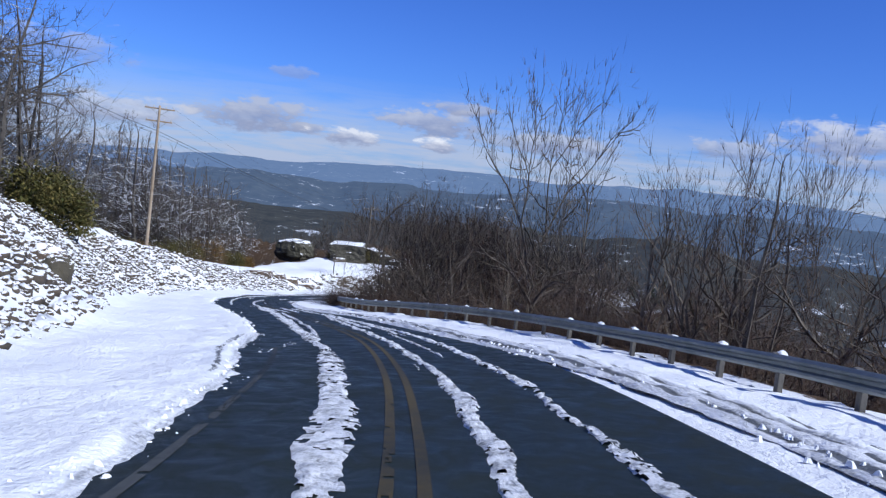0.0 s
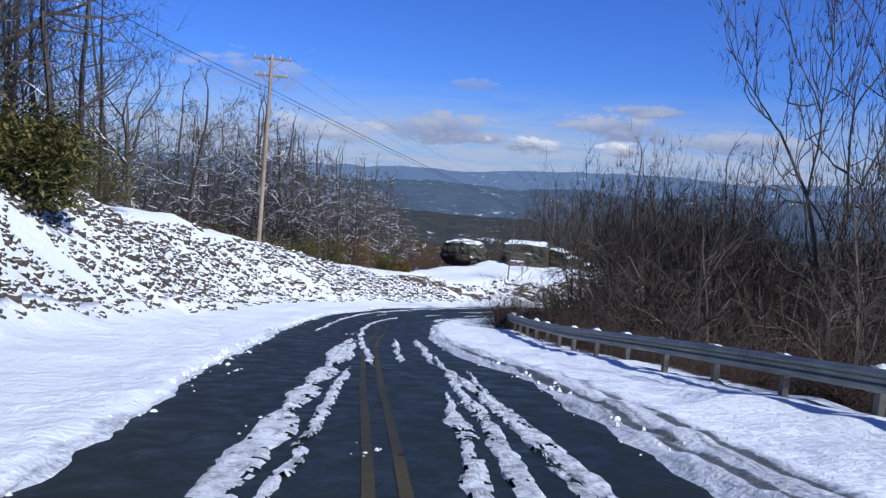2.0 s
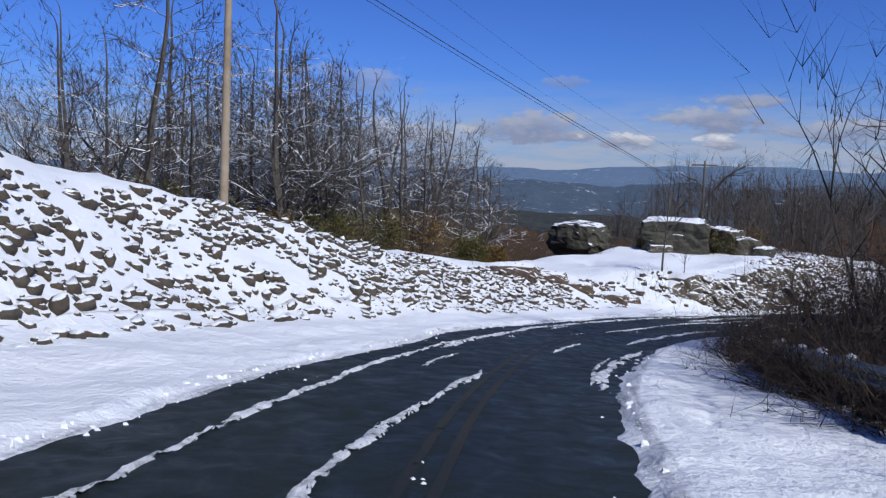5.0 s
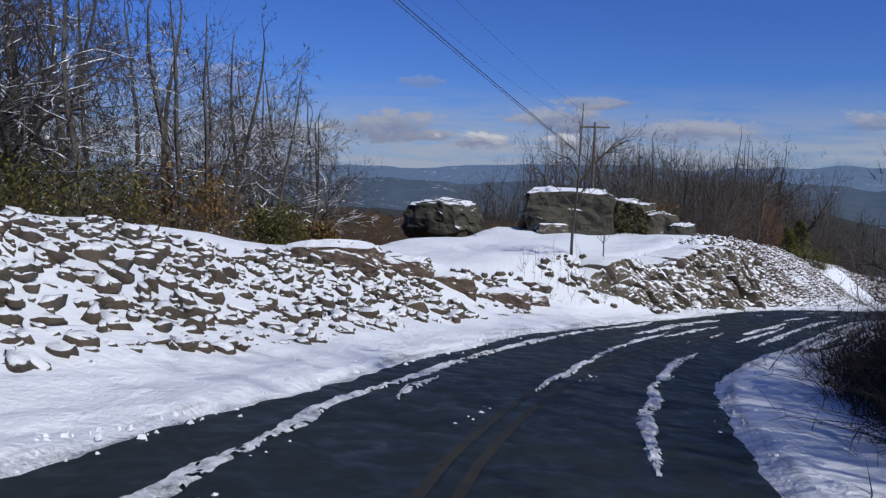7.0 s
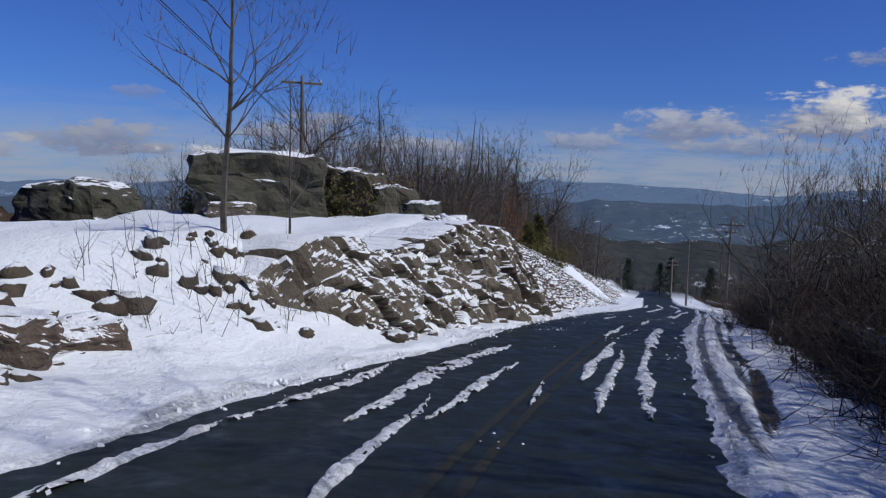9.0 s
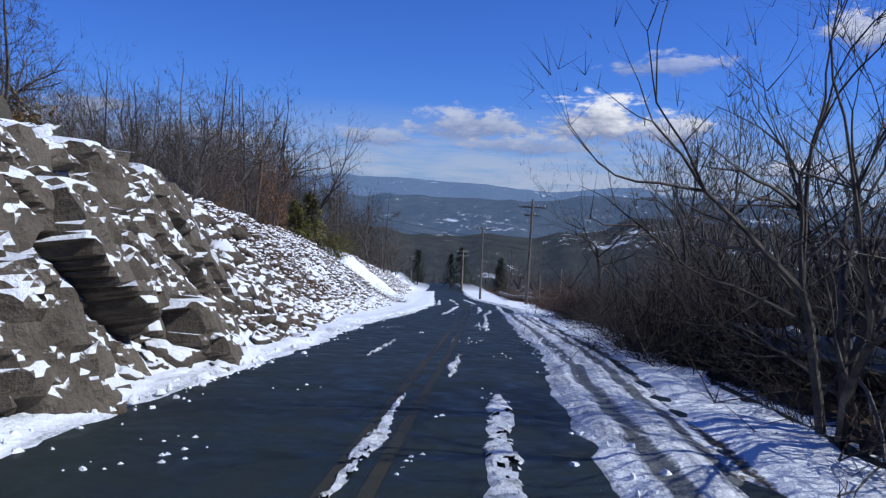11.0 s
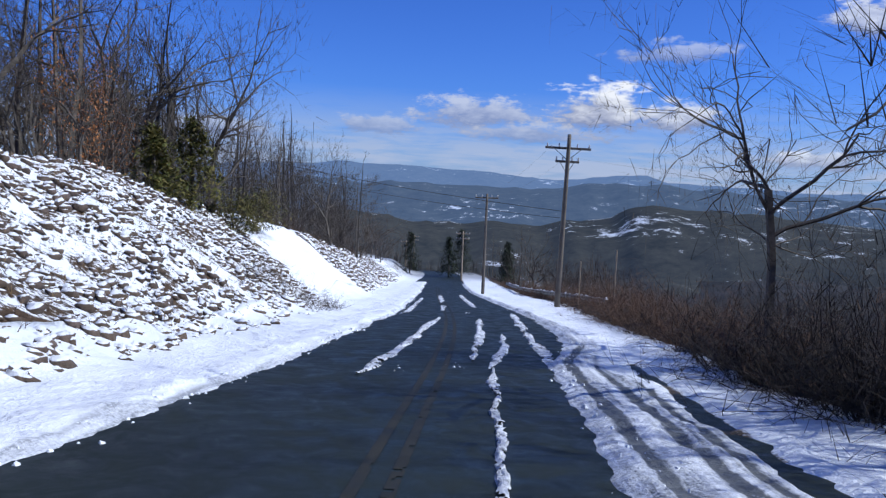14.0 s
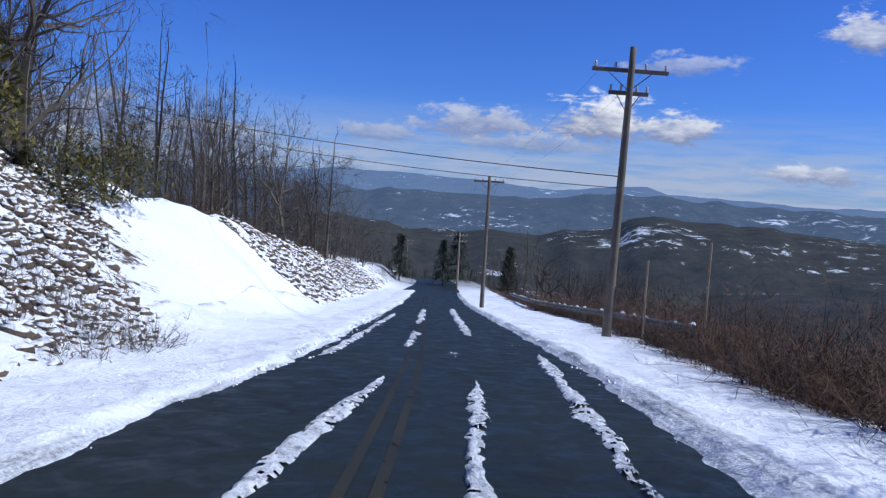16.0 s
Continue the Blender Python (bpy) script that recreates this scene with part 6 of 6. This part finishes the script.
boulder("boulder", -11.7, 104.4, -12.7, 4.7, 4.0, 2.85, 2, 1.0, "large dark grey boulder topped with a slab of snow", (0.95, 0.06), 0.1)
boulder("boulder", -8.3, 104.9, -12.9, 2.6, 2.8, 2.5, -20, 2.6, "broken grey boulder with snow in its cracks", (0.55, 0.02), 0.3)
boulder("boulder", -6.9, 104.3, -12.9, 2.0, 2.2, 1.9, 25, 3.4, "broken grey boulder with snow in its cracks", (0.7, 0.0), 0.35)
boulder("boulder", -5.7, 103.9, -13.1, 1.7, 1.7, 1.5, -35, 5.2, "low broken boulder beside the rock cut", (0.6, 0.0), 0.35)
boulder("boulder", -12.6, 101.9, -12.5, 1.6, 1.1, 0.75, 10, 8.2, "low tan slab at the foot of the boulder", (0.0, -0.2), 0.3, ROCK_FACE)
boulder("boulder", -20.8, 113.2, -14.2, 4.9, 3.6, 3.0, -22, 4.3, "rounded grey boulder with a thick edge of snow", (0.85, 0.03), 0.55)


def slope_frame(x, y):
    e = 0.35
    xs, ys = np.array([x, x + e, x]), np.array([y, y, y + e])
    z = height(xs, ys)[0]
    n = Vector((-(z[1] - z[0]) / e, -(z[2] - z[0]) / e, 1)).normalized()
    return float(z[0]), n


def scatter(seed, count, s0, s1, lo, hi, size, meshes, near, name, label, flat=0.75, mat=ROCK_CAP, proud=0.02, bias=2.2, gaps=0.34):
    """Stones set into the bank: those of the stretch `near` one by one, the rest joined."""
    g = random.Random(seed)
    verts, faces = [], []
    done = 0
    datas = [([tuple(v.co) for v in m.vertices], [tuple(p.vertices) for p in m.polygons]) for m in meshes]
    for _ in range(count):
        s = g.uniform(s0, s1)
        f, t = float(np.interp(s, BANK[:, 0], BANK[:, 1])), float(np.interp(s, BANK[:, 0], BANK[:, 2]))
        d = f + (t - f) * (lo + (hi - lo) * g.random())
        while s < 160 and station(s, d) > 157:
            s -= 5
        x, y = (float(v) for v in at_road(s, d))
        if float(fbm(x * 0.45 + seed, y * 0.45, 3)) > gaps:
            continue
        z, n = slope_frame(x, y)
        k = size[0] + (size[1] - size[0]) * g.random() ** bias
        up = n.lerp(Vector((0, 0, 1)), 0.25).normalized()
        q = up.to_track_quat("Z", "X").to_matrix().to_4x4()
        m = Matrix.Translation((x, y, z + proud * k)) @ q @ pose(0, 0, 0, g.uniform(-14, 14), g.uniform(-14, 14), g.uniform(0, 360)) @ Matrix.Diagonal((k * g.uniform(0.85, 1.25), k * g.uniform(0.75, 1.0), k * flat * g.uniform(0.7, 1.2), 1))
        j = g.randrange(len(meshes))
        if near and near[0] < s < near[1] and done < 280:
            o = new(name, meshes[j])
            o.parent = ground
            o.matrix_basis = m
            done += 1
        else:
            b = len(verts)
            verts += [tuple(m @ Vector(v)) for v in datas[j][0]]
            faces += [tuple(b + i for i in fc) for fc in datas[j][1]]
    ob = part(name + "s", (verts, [], faces), mat, ground, label, meshes is not BLOCKS)
    tagged(ob, label, "", "", "stuff")


scatter(9, 280, 66, 79, -0.02, 0.8, (0.16, 0.5), STONES, (66, 79), "stone", "grey-brown stones half buried in the snowy bank", 0.95, ROCK_BURIED, 0.04, 2.0)
scatter(1, 3100, 46, 79, -0.02, 0.86, (0.13, 0.46), PEBBLES, None, "bank_stone", "grey-brown stones half buried in the snowy bank", 0.95, ROCK_BURIED, 0.08, 2.6)
scatter(8, 330, 78, 90, 0.0, 0.9, (0.14, 0.5), PEBBLES, None, "scattered_stone", "dark stones scattered in the deep snow of the bank", 1.05, ROCK_SCATTER, 0.0, 1.6, 0.1)
scatter(2, 5200, 8, 52, 0.05, 1.02, (0.13, 0.34), PEBBLES, None, "small_stone", "dark stones showing through the snow of the bank", 0.9, ROCK_BURIED, 0.12)
scatter(4, 8200, 98, 158, -0.05, 1.03, (0.14, 0.42), RUBBLE, (108, 118), "rubble_stone", "broken stones on the cut slope with snow between", 0.85, ROCK_RUSSET, 0.06, 2.2, 0.3)
scatter(5, 2000, 166, 215, 0.0, 1.0, (0.2, 0.55), RUBBLE, None, "far_stone", "broken stones on the far cut slope", 0.8, ROCK_RUSSET, 0.08)
scatter(6, 60, 103, 118, 0.0, 0.3, (0.4, 0.8), BLOCKS, None, "cut_block", "grey blocks at the foot of the cut", 0.75, ROCK_CAP, -0.1)
scatter(3, 420, 88, 110, -0.12, 0.3, (0.14, 0.5), STONES, (85, 100), "ledge_stone", "brown-grey stones fallen from the rock cut", 0.8, ROCK_BURIED, 0.06)
scatter(7, 700, 96, 112, 0.2, 1.0, (0.2, 0.75), PEBBLES, None, "shattered_stone", "shattered rock with snow lying between on the cut", 0.8, ROCK_BURIED, 0.1)


def fractured(u, v, wu, wv, seed):
    """Broken blocks over a plane: each one's random number, two tilts, the way from its middle, and the nearness of its joint."""
    g = np.random.default_rng(seed)
    ju, jv, rr, tu, tv = g.random((5, 64, 64))
    cu, cv = np.floor(u / wu).astype(int), np.floor(v / wv).astype(int)
    best, second = np.full(u.shape, 9.0), np.full(u.shape, 9.0)
    out = [np.zeros(u.shape) for _ in range(5)]
    for du in (-1, 0, 1):
        for dv in (-1, 0, 1):
            a, b = (cu + du) & 63, (cv + dv) & 63
            pu, pv = u / wu - (cu + du + ju[a, b]), v / wv - (cv + dv + jv[a, b])
            d = np.maximum(np.abs(pu), np.abs(pv)) + 0.25 * np.hypot(pu, pv)
            near = d < best
            second = np.where(near, best, np.minimum(second, d))
            best = np.where(near, d, best)
            for k, val in enumerate((rr[a, b], tu[a, b] - 0.5, tv[a, b] - 0.5, pu * wu, pv * wv)):
                out[k] = np.where(near, val, out[k])
    return (*out, np.clip(1 - (second - best) / 0.14, 0, 1))


LEDGES = [(*(float(v) for v in at_road(q, d)), up, sx, sy, sz, turn, seed) for q, d, up, sx, sy, sz, turn, seed in (
    (77.2, 8.6, 0.5, 2.4, 1.2, 0.95, 20, 11.0), (78.9, 7.9, 0.45, 1.8, 1.0, 0.8, 5, 12.3), (80.3, 7.0, 0.4, 1.3, 0.8, 0.75, 15, 13.7), (81.8, 6.3, 0.4, 1.7, 0.9, 0.7, 0, 15.1), (83.0, 5.9, 0.35, 1.0, 0.8, 0.6, 30, 16.4))]


def rock_face(s0, s1, label, seed, share=(0.02, 0.55)):
    """A cut through jointed rock: shattered blocks set in and out, larger ones broken into smaller."""
    s = np.arange(s0, s1, 0.07)
    v = np.linspace(0, 1, 60)
    S, V = np.meshgrid(s, v, indexing="ij")
    foot, top = np.interp(S, BANK[:, 0], BANK[:, 1]), np.interp(S, BANK[:, 0], BANK[:, 2])
    ends = smooth01((S - s0) / 2.0) * smooth01((s1 - S) / 5.0)
    H = V * np.interp(S, BANK[:, 0], BANK[:, 3]) * 1.2
    bu, bv = S + 0.35 * fbm(S * 0.7, H * 0.7, 3) + 0.05 * H, H + 0.35 * fbm(S * 0.6 + 9, H * 0.6, 3)
    r1, tu1, tv1, pu1, pv1, j1 = fractured(bu, bv, 0.95, 1.15, seed)
    r2, tu2, tv2, pu2, pv2, j2 = fractured(bu + 3.3, bv + 1.7, 0.46, 0.36, seed + 50)
    push = 0.62 * (r1 - 0.25) + 0.42 * tu1 * pu1 + 0.3 * tv1 * pv1 - 0.12 * j1
    push = push + (0.16 + 0.2 * (r1 < 0.45)) * (r2 - 0.4) + 0.6 * tu2 * pu2 + 0.5 * tv2 * pv2 - 0.06 * j2 + 0.05 * fbm(S * 6, H * 6, 3)
    D0 = foot + (top - foot) * (share[0] + (share[1] - share[0]) * V ** 1.15)
    D = D0 + 0.3 - push * ends
    x, y = at_road(S, D)
    low = height(*at_road(S[:, 0], D0[:, 0]))[0]
    high = height(*at_road(S[:, 0], top[:, 0] * 0.92 + 0.08 * foot[:, 0]))[0]
    z = low[:, None] - 0.3 + (high - low + 0.3)[:, None] * V - 0.7 * (1 - ends) + 0.16 * (r1 - 0.5) * ends * V + 0.1 * (r2 - 0.5)
    # the top runs back under the snow of the plateau
    xb, yb = at_road(s, top[:, 0] + 0.4)
    zb = height(xb, yb)[0] - 0.12 - 0.7 * (1 - ends[:, 0])
    xm, ym = at_road(s, D[:, -1] + 0.35)
    zm = z[:, -1] + 0.03
    x, y, z = np.column_stack([x, xm, xb]), np.column_stack([y, ym, yb]), np.column_stack([z, zm, zb])
    n, m = x.shape
    i = np.arange(n * m).reshape(n, m)
    q = np.stack([i[:-1, :-1], i[1:, :-1], i[1:, 1:], i[:-1, 1:]], -1).reshape(-1, 4)
    tagged(part("rock_face", (np.stack([x, y, z], -1).reshape(-1, 3).tolist(), [], q.tolist()), ROCK_FACE), label, "rock face", "", "structure")


rock_face(86.5, 103, "shattered brown-grey rock cut with snow on its ledges", 4, (-0.12, 0.4))
for x, y, up, sx, sy, sz, turn, seed in LEDGES:
    boulder("ledge_rock", x, y, ground_at(x, y) - up, sx, sy, sz, turn, seed, "brown rock ledge breaking through the snowy bank", (0.0, -0.3), 0.6, ROCK_RUSSET)
boulder("boulder", -12.6, 24.6, ground_at(-12.6, 24.6) - 0.7, 1.3, 1.2, 1.35, 10, 6.6, "brown rock outcrop in the snowy bank", (0.6, 0.0), 0.8, ROCK_RUSSET)
boulder("boulder", -11.4, 23.0, ground_at(-11.4, 23.0) - 0.5, 0.9, 0.8, 1.1, 50, 7.9, "dark upright rock at the foot of the bank", (0.4, 0.0), 0.7)


# ---- distance ----
def ridge(name, mat, r0, r1, skyline, peak, seed, label, z0=-150):
    """A broad range of wooded hills between two radii, with its own skyline."""
    a = np.radians(np.linspace(20, 200, 340))
    rr = np.linspace(0, 1, 40)
    A, R = np.meshgrid(a, rr, indexing="ij")
    rad = r0 + (r1 - r0) * R
    x, y = rad * np.cos(A), rad * np.sin(A)
    # the skyline: bearing to the left of +y and how high it stands, in degrees
    line_ = np.array(skyline)
    crest = -10 + (r0 + 0.8 * (r1 - r0)) * np.tan(np.radians(np.interp(np.degrees(A) - 90, line_[:, 0], line_[:, 1]))) + peak * fbm(np.cos(A) * 24 + seed, np.sin(A) * 24 + seed, 4) * 0.5
    rise = np.sin(np.clip(R / 0.8, 0, 1) * math.pi / 2) ** 1.6
    z = z0 + (crest - z0) * rise + peak * fbm(x * 0.0035 + seed, y * 0.0035, 4, 0.55) * np.clip(R * 3, 0, 1) * np.clip((0.82 - R) * 4, 0.12, 1)
    i = np.arange(A.size).reshape(A.shape)
    q = np.stack([i[:-1, :-1], i[:-1, 1:], i[1:, 1:], i[1:, :-1]], -1).reshape(-1, 4)
    ob = part(name, (np.stack([x, y, z], -1).reshape(-1, 3).tolist(), [], q.tolist()), mat, smooth=True)
    return tagged(ob, label, "hills", "", "structure")


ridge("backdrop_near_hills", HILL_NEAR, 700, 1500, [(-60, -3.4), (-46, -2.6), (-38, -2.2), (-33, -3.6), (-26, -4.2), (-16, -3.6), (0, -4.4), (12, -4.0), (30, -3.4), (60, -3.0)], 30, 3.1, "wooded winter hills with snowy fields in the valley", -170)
ridge("backdrop_middle_hills", HILL_MID, 1300, 2700, [(-60, -1.3), (-46, -0.95), (-41, -0.75), (-37, -0.35), (-34, -0.8), (-31, -1.3), (-28, -1.15), (-22, -1.3), (-15, -0.9), (0, -1.5), (12, -1.6), (40, -1.3), (60, -1.0)], 42, 8.4, "wooded hills with scattered snowy fields in painted blue haze", -190)
ridge("backdrop_far_hills", HILL_FAR, 2500, 4600, [(-60, -0.6), (-46, -0.45), (-41, -0.3), (-39.2, 0.3), (-38, 0.1), (-33, -0.35), (-28, 0.0), (-22, 0.2), (-17, 0.35), (-8, -0.1), (0, 0.1), (4, 0.0), (9, -0.3), (13, -0.55), (20, -0.6), (50, -0.5)], 40, 14.7, "mountain range on the horizon in pale blue painted haze", -190)
